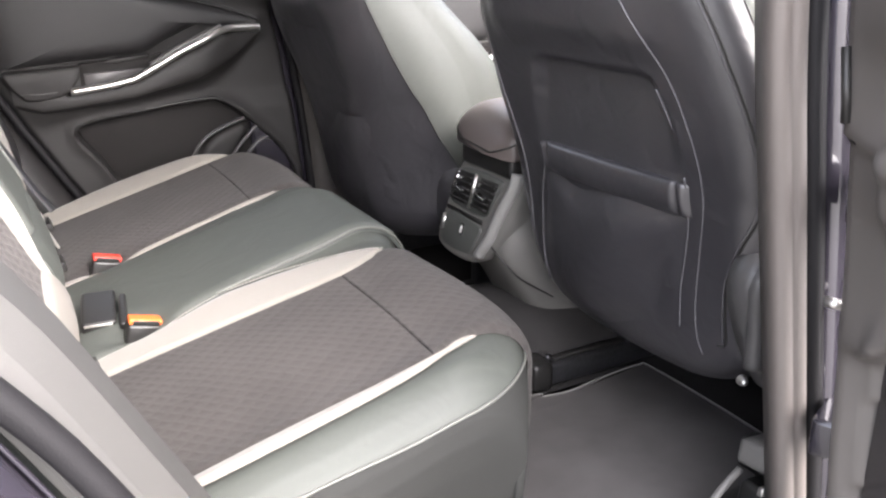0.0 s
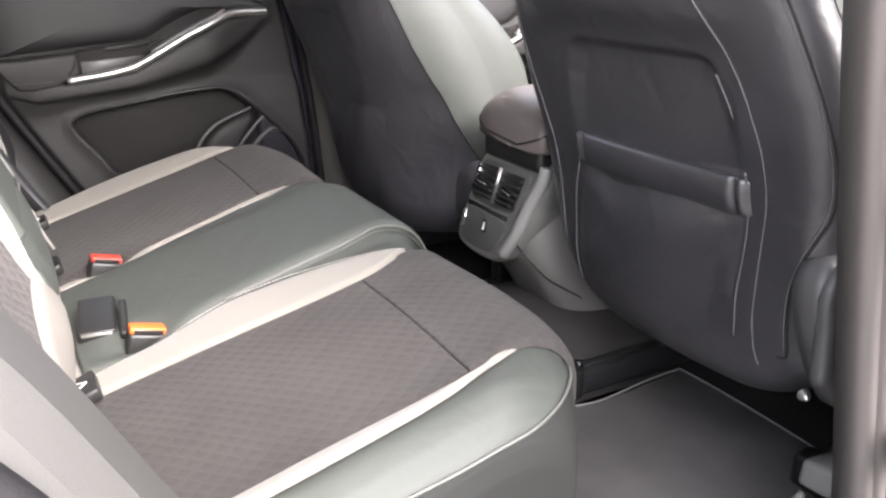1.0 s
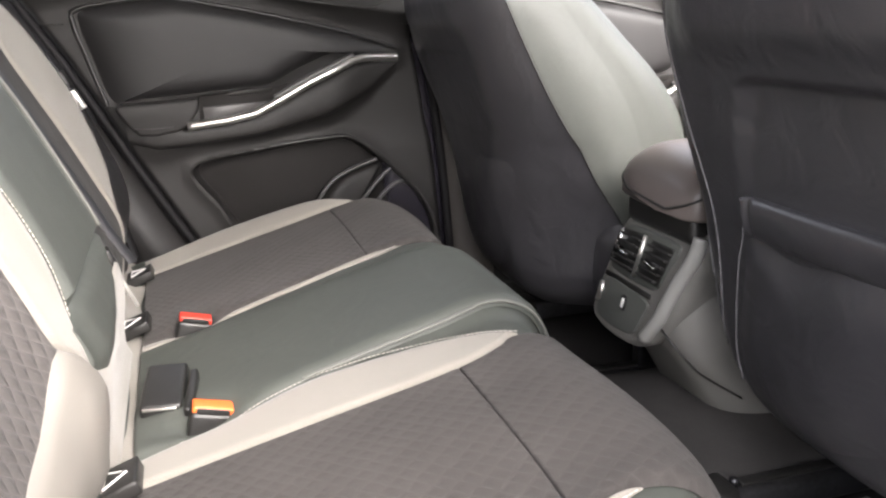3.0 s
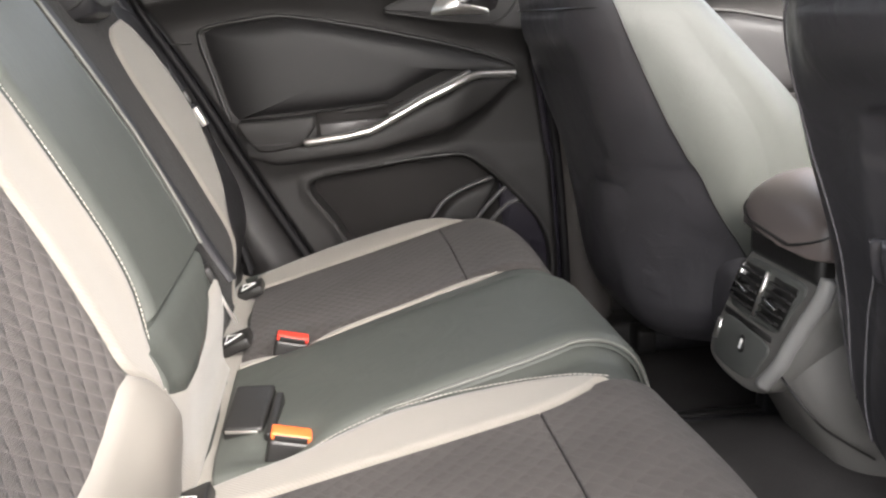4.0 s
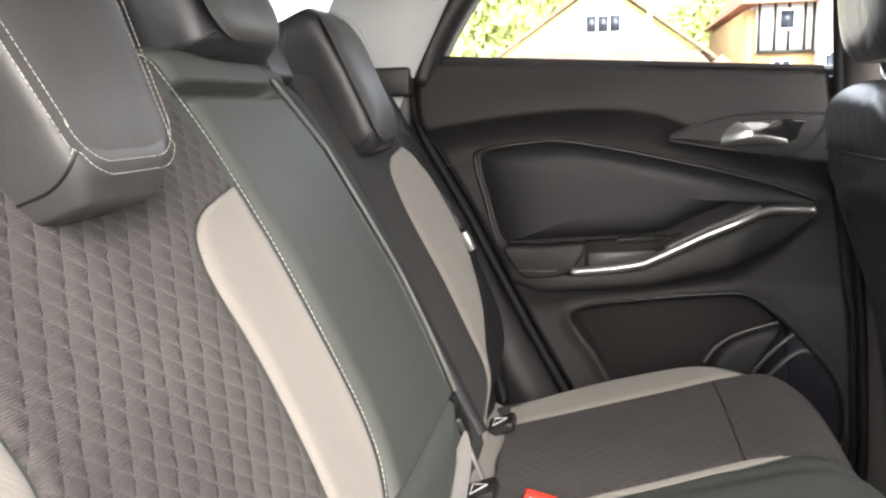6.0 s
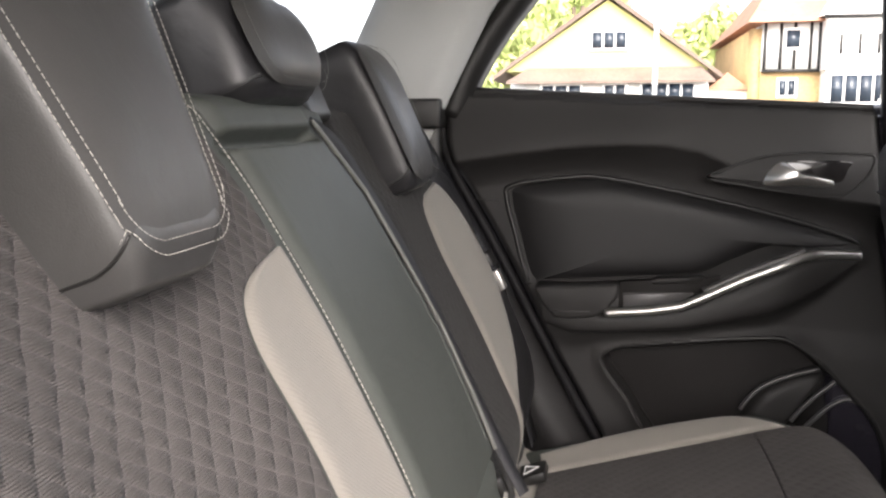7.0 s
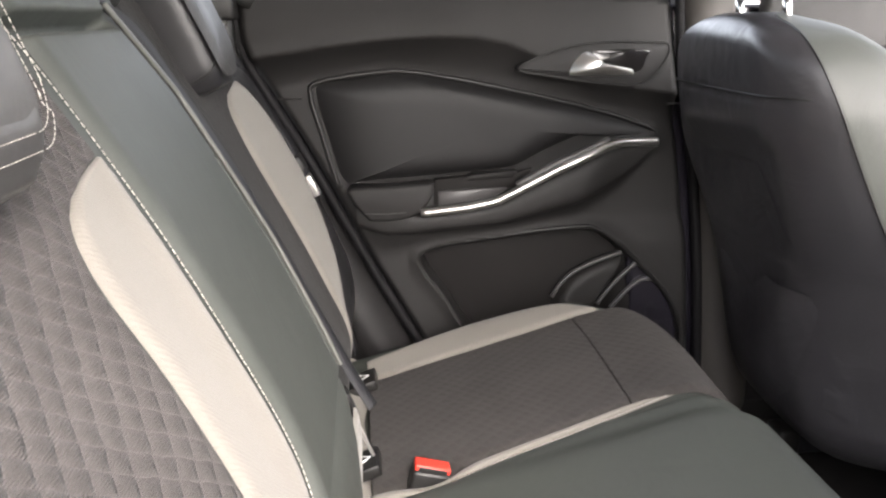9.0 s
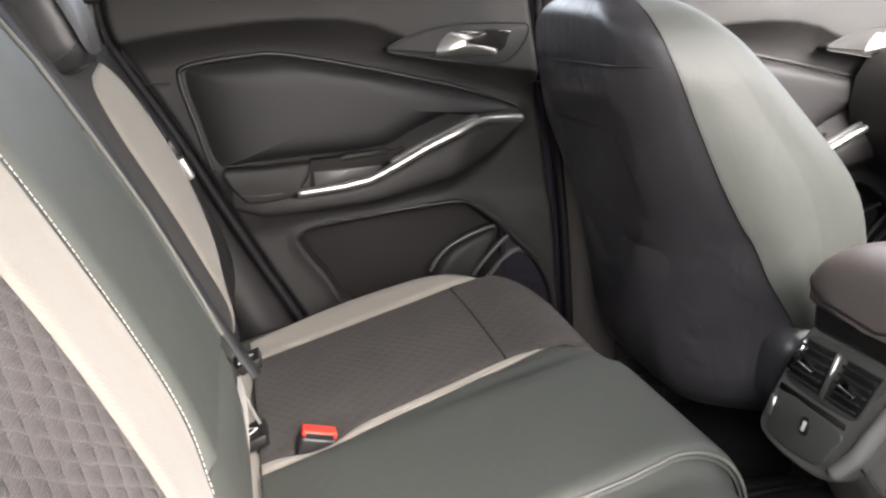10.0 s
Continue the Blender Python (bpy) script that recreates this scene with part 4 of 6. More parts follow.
part("tongue", placed(block(-0.002, 0.002, -0.006, 0.006, -0.024, 0.022, 0.0008), pose(0.306, 1.389, 0.862, 0, -22, 10)), SATIN, bm_, "bright steel belt tongue")
part("tongue_grip", placed(block(-0.007, 0.007, -0.014, 0.014, -0.016, 0.016, 0.004), pose(0.287, 1.391, 0.908, 0, -22, 10)), PLASTIC_BLACK, bm_)
for y in (0.790, 1.020, 1.462, 1.715):
    a = thing("anchor_flap", "black child-seat anchor flap with a pale triangle mark", "anchor point", "child-seat anchors")
    m = pose(0.302, y, 0.785, 0, -20, 0)
    part("pocket", placed(block(-0.022, 0.022, -0.026, 0.026, -0.010, 0.006, 0.003), m), PLASTIC_BLACK, a)
    part("mark", placed(tube([(-0.012, -0.016, 0.007), (0.012, 0.0, 0.007), (-0.012, 0.016, 0.007)], 0.0012, 5, True), m), LABEL_WHITE, a, "pale triangle mark")

# ---- rear door (closed, far side) ----
xr_tab = smooth_path(REAR_EDGE, 80)
xf_tab = smooth_path(FRONT_EDGE, 60)
x_rear = lerp_tab(sorted([(q[1], q[0]) for q in xr_tab]))
x_front = lerp_tab(sorted([(q[1], q[0]) for q in xf_tab]))
z_sill = lambda x: 1.399 - 0.052 * (x - 0.19)
arm_top = lerp_tab([(0.25, 1.052), (0.45, 1.062), (0.573, 1.074), (0.637, 1.100), (0.728, 1.132), (0.84, 1.135), (0.95, 1.13)])
arm_low = lerp_tab([(0.25, 0.965), (0.352, 0.958), (0.549, 0.978), (0.689, 1.010), (0.769, 1.055), (0.83, 1.10), (0.95, 1.12)])


scoop_top = lerp_tab([(0.10, 1.264), (0.14, 1.274), (0.24, 1.289), (0.34, 1.301), (0.42, 1.306), (0.50, 1.305), (0.56, 1.294), (0.62, 1.268), (0.72, 1.226), (0.85, 1.207), (0.95, 1.20)])
ins_top = lerp_tab([(0.10, 1.200), (0.23, 1.228), (0.34, 1.245), (0.40, 1.245), (0.54, 1.220), (0.72, 1.180), (0.83, 1.148), (0.95, 1.14)])


SPK = smooth_path([(0.410, 0.927), (0.551, 0.955), (0.69, 0.968), (0.735, 0.962), (0.780, 0.930), (0.82, 0.89), (0.88, 0.82), (0.905, 0.74), (0.88, 0.68), (0.70, 0.66), (0.56, 0.70), (0.485, 0.79), (0.455, 0.84)], 90, True)
_sa = np.array(SPK)
_sb = np.roll(_sa, -1, axis=0)


def inside_spk(x, z):
    """How far inside the pocket's outline a point lies; negative outside."""
    if not (0.39 < x < 0.93 and 0.64 < z < 0.99):
        return -1.0
    e = _sb - _sa
    w = np.array((x, z)) - _sa
    t = np.clip((w * e).sum(1) / (e * e).sum(1), 0, 1)
    dist = np.sqrt(((w - e * t[:, None]) ** 2).sum(1)).min()
    cond = ((_sa[:, 1] > z) != (_sb[:, 1] > z)) & (x < (_sb[:, 0] - _sa[:, 0]) * (z - _sa[:, 1]) / (_sb[:, 1] - _sa[:, 1] + 1e-12) + _sa[:, 0])
    return dist if cond.sum() % 2 else -dist


def door_relief(x, z):
    """How far the trim stands out of the door's plane towards the cabin."""
    h = 0.0
    # a cove, crisp along its upper edge, between the padded insert and the upper trim
    t = min(max((z - ins_top(x) - 0.004) / max(scoop_top(x) - ins_top(x) - 0.004, 0.01), 0.0), 1.0)
    h += (0.038 + 0.014 * (1 - step(0.46, 0.56, x))) * t ** 1.9 * (1 - 0.45 * step(scoop_top(x), 1.40, z))
    # bulge of the armrest zone and of the lower pocket
    mid = 0.5 * (arm_top(x) + arm_low(x))
    wid = max(0.02, 0.5 * (arm_top(x) - arm_low(x)))
    h += 0.034 * math.exp(-((z - mid) / (wid * 1.15)) ** 4) * step(0.24, 0.36, x) * (1 - step(0.76, 0.86, x))
    h += 0.012 * (1 - step(0.93, 0.99, z))
    q = inside_spk(x, z)
    if q > 0:
        h -= 0.050 * step(0.0, 0.012, q)
    elif q > -0.03:
        h += 0.008 * (1 + q / 0.03) ** 2
    return h


DOOR_Y = 1.950


def door_sheet(dx):
    def fn(u, v):
        z = 0.60 + (z_sill(0.5) - 0.60 + 0.02) * u
        x0, x1 = x_rear(z) + 0.010, x_front(z) - 0.008
        x = x0 + (x1 - x0) * v
        zz = min(z, z_sill(x))
        y = DOOR_Y - door_relief(x, zz)
        if z > z_sill(x) - 0.006:
            y += 0.010
        edge = min(x - x0, x1 - x)
        y += 0.018 * max(0, 1 - edge / 0.014) ** 2
        return (x + dx, y, zz), (x, z)
    return fn


def door(dx, label, group):
    d = thing("car_door", label, "car door", group)
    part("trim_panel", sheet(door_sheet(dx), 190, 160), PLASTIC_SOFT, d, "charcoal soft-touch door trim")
    part("outer_skin", block(0.12 + dx, 0.93 + dx, 2.000, 2.045, 0.55, 1.375, 0.02), PAINT, d, "dark painted outer door skin")
    part("sill_strip", tube([(0.165 + 0.67 * i / 20 + dx, DOOR_Y - 0.012, z_sill(0.165 + 0.67 * i / 20) + 0.002) for i in range(21)], 0.006, 8), PLASTIC, d, "rubber window sill strip")
    to = lambda x, z, h: (x + dx, DOOR_Y - h, z)
    # padded insert
    ins = smooth_path([(0.229, 1.207), (0.241, 1.232), (0.343, 1.247), (0.402, 1.247), (0.537, 1.222), (0.70, 1.184), (0.80, 1.154), (0.834, 1.137), (0.815, 1.128), (0.726, 1.137),
                       (0.637, 1.103), (0.573, 1.072), (0.448, 1.063), (0.285, 1.053), (0.268, 1.060), (0.246, 1.14)], 90, True)
    part("insert", cushion_pad(ins, to, -0.006, 0.026, 18, 6.5), VINYL, d, "dark padded vinyl insert")
    part("insert_edge", tube([to(a, b, 0.001) for a, b in ins], 0.0045, 8, True), PLASTIC_BLACK, d)
    # armrest, swept along its length
    top = lerp_tab([(0.28, 1.034), (0.41, 1.011), (0.489, 1.020), (0.539, 1.030), (0.59, 1.055), (0.64, 1.081), (0.691, 1.103), (0.732, 1.121), (0.755, 1.125), (0.835, 1.122)])
    low = lerp_tab([(0.28, 0.992), (0.352, 0.968), (0.549, 0.986), (0.689, 1.018), (0.769, 1.062), (0.815, 1.100), (0.835, 1.116)])

    def arm(u, v):
        x = 0.30 + 0.535 * u
        t, b = top(x) - 0.002, low(x)
        p = 0.050 * (math.sin(math.pi * min(1, (0.06 + u) * 1.2) * 0.5) ** 0.5) * (1 - 0.75 * step(0.72, 1.0, u))
        q = math.pi * v
        zz = 0.5 * (t + b) + 0.5 * (t - b) * math.copysign(abs(math.cos(q)) ** 0.6, math.cos(q))
        return (x + dx, DOOR_Y - 0.020 - p * math.sin(q) ** 0.55, zz)
    part("armrest", capped(sheet(arm, 50, 18), 50, 18), PLASTIC, d, "dark armrest with a swept pull")
    part("armrest_trim", tube([(x + dx, DOOR_Y - 0.022 - 0.050 * (math.sin(math.pi * min(1, (0.06 + u) * 1.2) * 0.5) ** 0.5) * (1 - 0.75 * step(0.72, 1.0, u)) * 0.92, top(x) + 0.001)
         for u in [0.205 + 0.78 * i / 50 for i in range(51)] for x in [0.30 + 0.535 * u]], 0.0105, 10, False, 0.75), SATIN, d, "satin silver strip")
    # pull pocket and switch plate on top of the armrest
    cup = [(0.441, 1.046), (0.493, 1.048), (0.562, 1.050), (0.548, 1.036), (0.533, 1.030), (0.442, 1.018)]
    # no hollow here: a dark plate stands for the shade inside the pull
    part("pull_shade_plate", prism([(0.436, 1.066), (0.494, 1.070), (0.575, 1.074), (0.606, 1.082), (0.596, 1.062), (0.548, 1.030), (0.432, 1.012)], to, 0.006, 0.0345, 0.002), POCKET, d, "flat dark plate for the shade in the door pull")
    part("pull_cup", prism(cup, to, 0.012, 0.0385, 0.003), PLASTIC_SHEEN, d, "grey plate in the door pull")
    part("switch_plate", prism([(0.484, 1.067), (0.499, 1.073), (0.579, 1.079), (0.573, 1.068), (0.494, 1.063)], to, 0.012, 0.0380, 0.003), PLASTIC, d, "window switch")
    part("strip_facet", tube([(x + dx, DOOR_Y - 0.058, top(x) + 0.010) for x in [0.575 + 0.16 * i / 20 for i in range(21)]], 0.0065, 8), PLASTIC_SHEEN, d, "dull upper facet of the strip")
    blk = [(0.285, 1.050), (0.292, 1.058), (0.36, 1.059), (0.424, 1.064), (0.434, 1.062), (0.431, 1.041), (0.410, 1.012), (0.390, 1.003), (0.350, 0.998), (0.322, 1.000), (0.300, 1.025)]
    part("armrest_end", prism(blk, to, 0.010, 0.056, 0.006), PLASTIC_SOFT, d, "dark armrest end cap")
    part("cap_line", tube([to(a, b, 0.0565) for a, b in ((0.313, 1.014), (0.351, 1.0125), (0.384, 1.0145))], 0.0010, 6), PLASTIC_SHEEN, d, "moulded line of the cap")
    # speaker recess and storage pocket
    back = smooth_path([(0.425, 0.922), (0.551, 0.948), (0.69, 0.960), (0.733, 0.954), (0.775, 0.922), (0.815, 0.884), (0.872, 0.815), (0.895, 0.74), (0.87, 0.69), (0.70, 0.67), (0.57, 0.71), (0.495, 0.795), (0.465, 0.845)], 90, True)
    part("pocket_recess", prism(back, to, -0.045, -0.033, 0.001), POCKET, d, "black back of the lower pocket")
    lip = smooth_path([(0.662, 0.80), (0.672, 0.842), (0.700, 0.874), (0.745, 0.898), (0.785, 0.910), (0.800, 0.899), (0.775, 0.860), (0.745, 0.81), (0.70, 0.77)], 50, True)
    part("bottle_lip", cushion_pad(lip, to, -0.034, 0.000, 8, 9.0), PLASTIC, d, "sloping bottle holder lip")
    spo = smooth_path([(0.765, 0.825), (0.800, 0.862), (0.835, 0.862), (0.868, 0.825), (0.892, 0.76), (0.878, 0.70), (0.80, 0.69), (0.76, 0.76)], 50, True)
    part("speaker_grille", cushion_pad(spo, to, -0.034, -0.006, 8, 9.0), POCKET, d, "black speaker grille")
    part("pocket_rim", tube([to(a, b, 0.010) for a, b in SPK], 0.0045, 8, True), PLASTIC_BLACK, d)
    # holder edges, their highlights put in as paler plastic
    for ridge in (((0.655, 0.832), (0.672, 0.858), (0.698, 0.881), (0.740, 0.900), (0.785, 0.914)), ((0.742, 0.815), (0.765, 0.846), (0.792, 0.874), (0.817, 0.896)), ((0.768, 0.806), (0.800, 0.842), (0.828, 0.860), (0.850, 0.856), (0.880, 0.835))):
        part("holder_highlight", tube([to(a, b, 0.000) for a, b in smooth_path(ridge, 24)], 0.0060, 8, False, 0.7), PLASTIC_SHEEN, d, "bottle holder edge in paler plastic for its highlight")
    # inner handle
    bez = smooth_path([(0.577, 1.253), (0.653, 1.284), (0.716, 1.293), (0.800, 1.293), (0.836, 1.288), (0.826, 1.254), (0.790, 1.224), (0.721, 1.226), (0.629, 1.240)], 60, True)
    part("handle_bezel", prism(bez, to, 0.000, 0.041, 0.004), PLASTIC_SOFT, d, "charcoal handle surround")
    part("bezel_line", tube([to(a, b, 0.0395) for a, b in bez], 0.0022, 6, True), PLASTIC_BLACK, d)
    hole = smooth_path([(0.690, 1.268), (0.715, 1.281), (0.797, 1.281), (0.797, 1.268), (0.780, 1.244), (0.700, 1.246)], 40, True)
    # black plate just proud of the bezel, in place of the recess's shade
    part("handle_shade_plate", prism(hole, to, 0.012, 0.0425, 0.001), PIANO, d, "raised black plate for the shaded handle recess")
    hd = smooth_path([(0.664, 1.243), (0.672, 1.262), (0.688, 1.278), (0.702, 1.277), (0.710, 1.261), (0.735, 1.254), (0.774, 1.249), (0.779, 1.243), (0.770, 1.238), (0.72, 1.239), (0.675, 1.239)], 50, True)
    part("handle", cushion_pad(hd, to, 0.040, 0.060, 5, 2.2), SATIN, d, "satin silver door handle")
    # moulded lines
    part("panel_joint", tube([to(x, 1.188, 0.006 + door_relief(x, 1.188)) for x in (0.845, 0.86, 0.875)], 0.0015, 5), PLASTIC_BLACK, d)
    part("panel_joint", tube([to(0.165 + 0.012 * i, 1.205, 0.004) for i in range(5)], 0.0015, 5), PLASTIC_BLACK, d)
    return d


rear_door = door(0.0, "closed rear car door with charcoal trim, silver handle and strip", "car doors")
front_door = tagged(copy_thing(rear_door, Matrix.Translation((0.88, 0.0, -0.02))), "closed front car door with charcoal trim beyond the seat")
part("rear_trim", block(0.06, 0.55, 1.950, 1.962, 0.52, 1.36, 0.004), PLASTIC_SOFT, front_door)


def open_door():
    """The near rear door, swung wide open on its hinges at the pillar; l runs from the hinges to its free edge."""
    d = thing("car_door", "wide open rear car door, its trim coloured as daylit", "car door", "car doors")
    dirn, inn = Vector((-0.16, -0.987, 0)), Vector((-0.987, 0.16, 0))
    edge = lerp_tab([(0.55, 0.055), (0.80, 0.024), (1.0, 0.006), (1.23, -0.024), (1.40, -0.040)])
    P = lambda l, z, h: tuple(Vector((0.93, 0.455, z)) + dirn * l + inn * h)

    def trim(u, v):
        z = 0.58 + 0.80 * u
        l = edge(z) + (0.78 - edge(z)) * v
        h = door_relief(0.84 - l, z) if l > 0.06 else door_relief(0.78, z) * step(edge(z), 0.06, l) * 0.4
        h += 0.008 * step(1.118 - 0.25 * l, 1.124 - 0.25 * l, z) - 0.010 * max(0, 1 - (l - edge(z)) / 0.010) ** 2
        return P(l, z, h), (l, z)
    # same trim as the closed door, coloured paler for the daylight on it
    part("trim_panel", sheet(trim, 120, 90), TRIM_BROWN, d, "door trim in a paler, daylit grey-brown")
    part("trim_groove", tube([P(edge(1.12) + 0.012 + 0.02 * i, 1.120 - 0.25 * (edge(1.12) + 0.012 + 0.02 * i), 0.004) for i in range(6)], 0.0016, 6), PLASTIC_BLACK, d)
    part("stay_strap", tube([P(0.000, 1.135, 0.010), P(-0.004, 1.165, 0.011), P(-0.012, 1.20, 0.010)], 0.0045, 8), PLASTIC_BLACK, d)
    skin = [P(l, z, h) for l, h in ((0.06, -0.02), (0.06, -0.11), (0.80, -0.11), (0.80, -0.02)) for z in (0.55, 1.37)]
    part("outer_skin", (skin, [(0, 1, 3, 2), (2, 3, 5, 4), (4, 5, 7, 6), (6, 7, 1, 0), (0, 2, 4, 6), (7, 5, 3, 1)]), PAINT, d, "dark painted outer door skin")
    part("window_frame", tube(smooth_path([P(0.03, 1.36, -0.05), P(0.045, 1.55, -0.04), P(0.06, 1.76, -0.02), P(0.16, 1.80, -0.02), P(0.42, 1.77, -0.02), P(0.62, 1.62, -0.03), P(0.76, 1.36, -0.05)], 60), 0.020, 8), PLASTIC_BLACK, d, "black window frame")
    for z in (0.80, 1.055):
        part("hinge", placed(block(-0.030, 0.030, -0.018, 0.018, -0.022, 0.022, 0.006), pose(0.985, 0.462, z, 0, 0, 25)), PAINT, d, "dark painted hinge")
    return d


open_door()

# ---- front seats ----


PANEL = [(-0.128, 1.150), (-0.143, 1.144), (-0.154, 1.124), (-0.167, 1.075), (-0.176, 1.014), (-0.10, 1.006), (0.124, 1.004), (0.121, 1.05), (0.105, 1.10), (0.088, 1.140), (0.07, 1.150)]
_pa = np.array(PANEL)
_pb = np.roll(_pa, -1, axis=0)


def in_panel(a, b):
    """Depth inside the outline of the recessed back panel, negative outside."""
    if abs(a) > 0.18 or not 0.99 < b < 1.16:
        return -1.0
    e = _pb - _pa
    w = np.array((a, b)) - _pa
    t = np.clip((w * e).sum(1) / (e * e).sum(1), 0, 1)
    dist = np.sqrt(((w - e * t[:, None]) ** 2).sum(1)).min()
    cond = ((_pa[:, 1] > b) != (_pb[:, 1] > b)) & (a < (_pb[:, 0] - _pa[:, 0]) * (b - _pa[:, 1]) / (_pb[:, 1] - _pa[:, 1] + 1e-12) + _pa[:, 0])
    return dist if cond.sum() % 2 else -dist


def front_seat(yc, sgn, label, form):
    """A front seat seen from behind; sgn is +1 where the outer side is towards +y. form: tables by height of the
    rear face's x, the depth, the outer and inner half widths and the radii of the outer and inner rear corners."""
    st = thing("front_seat", label, "car seat", "front seats")
    xb, dp, h_out, h_in, r_out, r_in = (curve_tab(q) for q in form["tabs"])
    dx, zt = form["dx"], form["top"]
    zs = [q[0] for q in smooth_path([(0.70,), (0.73,), (0.80,), (0.95,), (1.0,), (1.06,), (1.12,), (1.16,), (1.20,), (1.28,), (zt - 0.045,), (zt - 0.015,), (zt,)], 150)]
    rnd = random.Random(int(yc * 100))
    lumps = [(rnd.uniform(-0.2, 0.2), rnd.uniform(0.75, 1.3), rnd.uniform(0.03, 0.07), rnd.uniform(-0.003, 0.003)) for _ in range(14)]

    def relief(a, b):
        """Sunk panel, slack cover and seam grooves of the rear face."""
        q = in_panel(-a * sgn, b)
        h = 0.0
        if q > 0:
            h -= (0.004 + 0.012 * step(1.0, 1.15, b)) * step(0, 0.010, q) * form["sunk"]
        h += 0.012 * step(1.148, 1.20, b) * (1 - step(1.20, 1.30, b)) * (1 - step(0.12, 0.22, abs(a)))
        for la, lb, r, k in lumps:
            h += k * math.exp(-((a - la) ** 2 + (b - lb) ** 2) / r ** 2)
        h -= 0.004 * math.exp(-((b - 1.238) / 0.004) ** 2)
        return h

    def rear_off(a, z):
        """How far the rear surface lies in front of its middle plane, a across."""
        o, i = (h_out(z), r_out(z)), (h_in(z), r_in(z))
        hw, r = o if a * sgn > 0 else i
        k = min(max((r - hw + abs(a)) / r, 0.0), 0.9995)
        if form["crease"] and a * sgn <= 0:
            return form["crease"](z) * r * k ** 2 + form["crown"] * (a / hw) ** 2
        return 0.9 * r * (1 - (1 - k ** 2) ** 0.5) + form["crown"] * (a / hw) ** 2

    def ring(u, v):
        z = float(zs[round(u * 149)])
        k = round(v * 150) % 150
        wo, wi, ro, ri, d = h_out(z), h_in(z), r_out(z), r_in(z), dp(z)
        rf = 0.4 * d
        bol = 0.012 * math.sin(math.pi * min(max((z - 0.72) / 0.55, 0), 1))
        if k < 22:            # inner side, front to rear
            f = k / 22
            a, x = -wi, d - rf + ((form["crease"](z) if form["crease"] else 0.9) * ri + form["crown"] - d + rf) * f
            a -= bol * math.sin(math.pi * f)
        elif k < 106:         # inner corner, rear face, outer corner
            f = (k - 22) / 83
            if f < 0.25:
                w = math.pi / 2 * f / 0.25
                a = -wi + ri * f / 0.25 if form["crease"] else -(wi - ri) - ri * math.cos(w)
            elif f > 0.78:
                w = math.pi / 2 * (f - 0.78) / 0.22
                a = (wo - ro) + ro * math.sin(w)
            else:
                a = -(wi - ri) + (wo - ro + wi - ri) * (f - 0.25) / 0.53
            x = rear_off(a * sgn, z) - relief(a * sgn, z) * step(0.04, 0.10, min(a + wi, wo - a))
        elif k < 122:         # outer side, rear to front
            f = (k - 105) / 17
            a, x = wo, 0.9 * ro + form["crown"] + (d - rf - 0.9 * ro - form["crown"]) * f
            a += bol * math.sin(math.pi * f)
        else:                 # front face
            w = math.pi * (k - 122) / 28
            c, q = math.cos(w), math.sin(w)
            a = 0.5 * (wo - wi) + 0.5 * (wo + wi) * math.copysign(abs(c) ** 0.7, c)
            x = d - rf + rf * q ** 0.7
        return (xb(z) + dx + x, yc + a * sgn, z)
    part("backrest", capped(sheet(ring, 150, 150, closed_v=True), 150, 150), LEATHER_SEAT_SIDE, st, "grey-green leather side bolsters")

    def cover(u, v):
        """The rear cover laid over the bolsters, its border turned under."""
        k = 22 + 83 * v
        p = ring(u, k / 150)
        z = p[2]
        up = 0.0022 * min(1.0, 30 * v, 30 * (1 - v))
        return (p[0] - up, p[1], z)
    part("back_cover", sheet(cover, 150, 84), LEATHER_FRONT, st, "black leather rear cover")
    for k in (22, 105):
        part("cover_seam", tube([tuple(np.array(ring(i / 149, k / 150)) + np.array((-0.0008, 0, 0))) for i in range(2, 148)], 0.0012, 6), PLASTIC_BLACK, st)

    def rear(a, b, h):
        """A point on the rear face: a across, b height."""
        return (xb(b) + dx + rear_off(a, b) - h, yc + a, b)

    def slack(a, b, h):
        """The pocket hangs a little slack, fuller at its foot."""
        k = 0.004 * math.sin(9 * a + 3) * math.sin(14 * b) + 0.003 * math.sin(31 * a + 17 * b)
        return rear(a, b, h * (1.0 + 6 * k) + k * (0 if abs(a) > 0.13 else 1.6))
    pk = [(-0.02, 0.970), (-0.10, 0.971), (-0.172, 0.972), (-0.168, 0.94), (-0.162, 0.91), (-0.152, 0.865), (-0.147, 0.82), (-0.143, 0.78), (-0.10, 0.757), (0.0, 0.746), (0.10, 0.742), (0.152, 0.750), (0.166, 0.78), (0.168, 0.81), (0.160, 0.87), (0.142, 0.93), (0.128, 0.968), (0.06, 0.970)]
    fl = lambda a: -a * sgn
    part("map_pocket", cushion_pad(smooth_path([(fl(a), b) for a, b in pk], 120, True), slack, 0.000, form["pocket"], 14, 2.6), LEATHER_FRONT, st, "dark leather map pocket")

    def hem(u, v):
        """Padded hem with folded ends."""
        a = -0.177 + 0.303 * u
        mid = 0.990 + 0.003 * math.sin(5 * a) - 0.012 * (a - 0.05)
        end = min(a + 0.177, 0.126 - a)
        k = 1 - 0.45 * math.exp(-((end - 0.018) / 0.005) ** 2)
        t = math.pi * v
        return rear(fl(a), mid + 0.0245 * math.cos(t) * (0.9 + 0.1 * min(1, end / 0.01)), -0.002 + 0.016 * k * min(1.0, 0.4 + end / 0.012) * math.sin(t) ** 0.5)
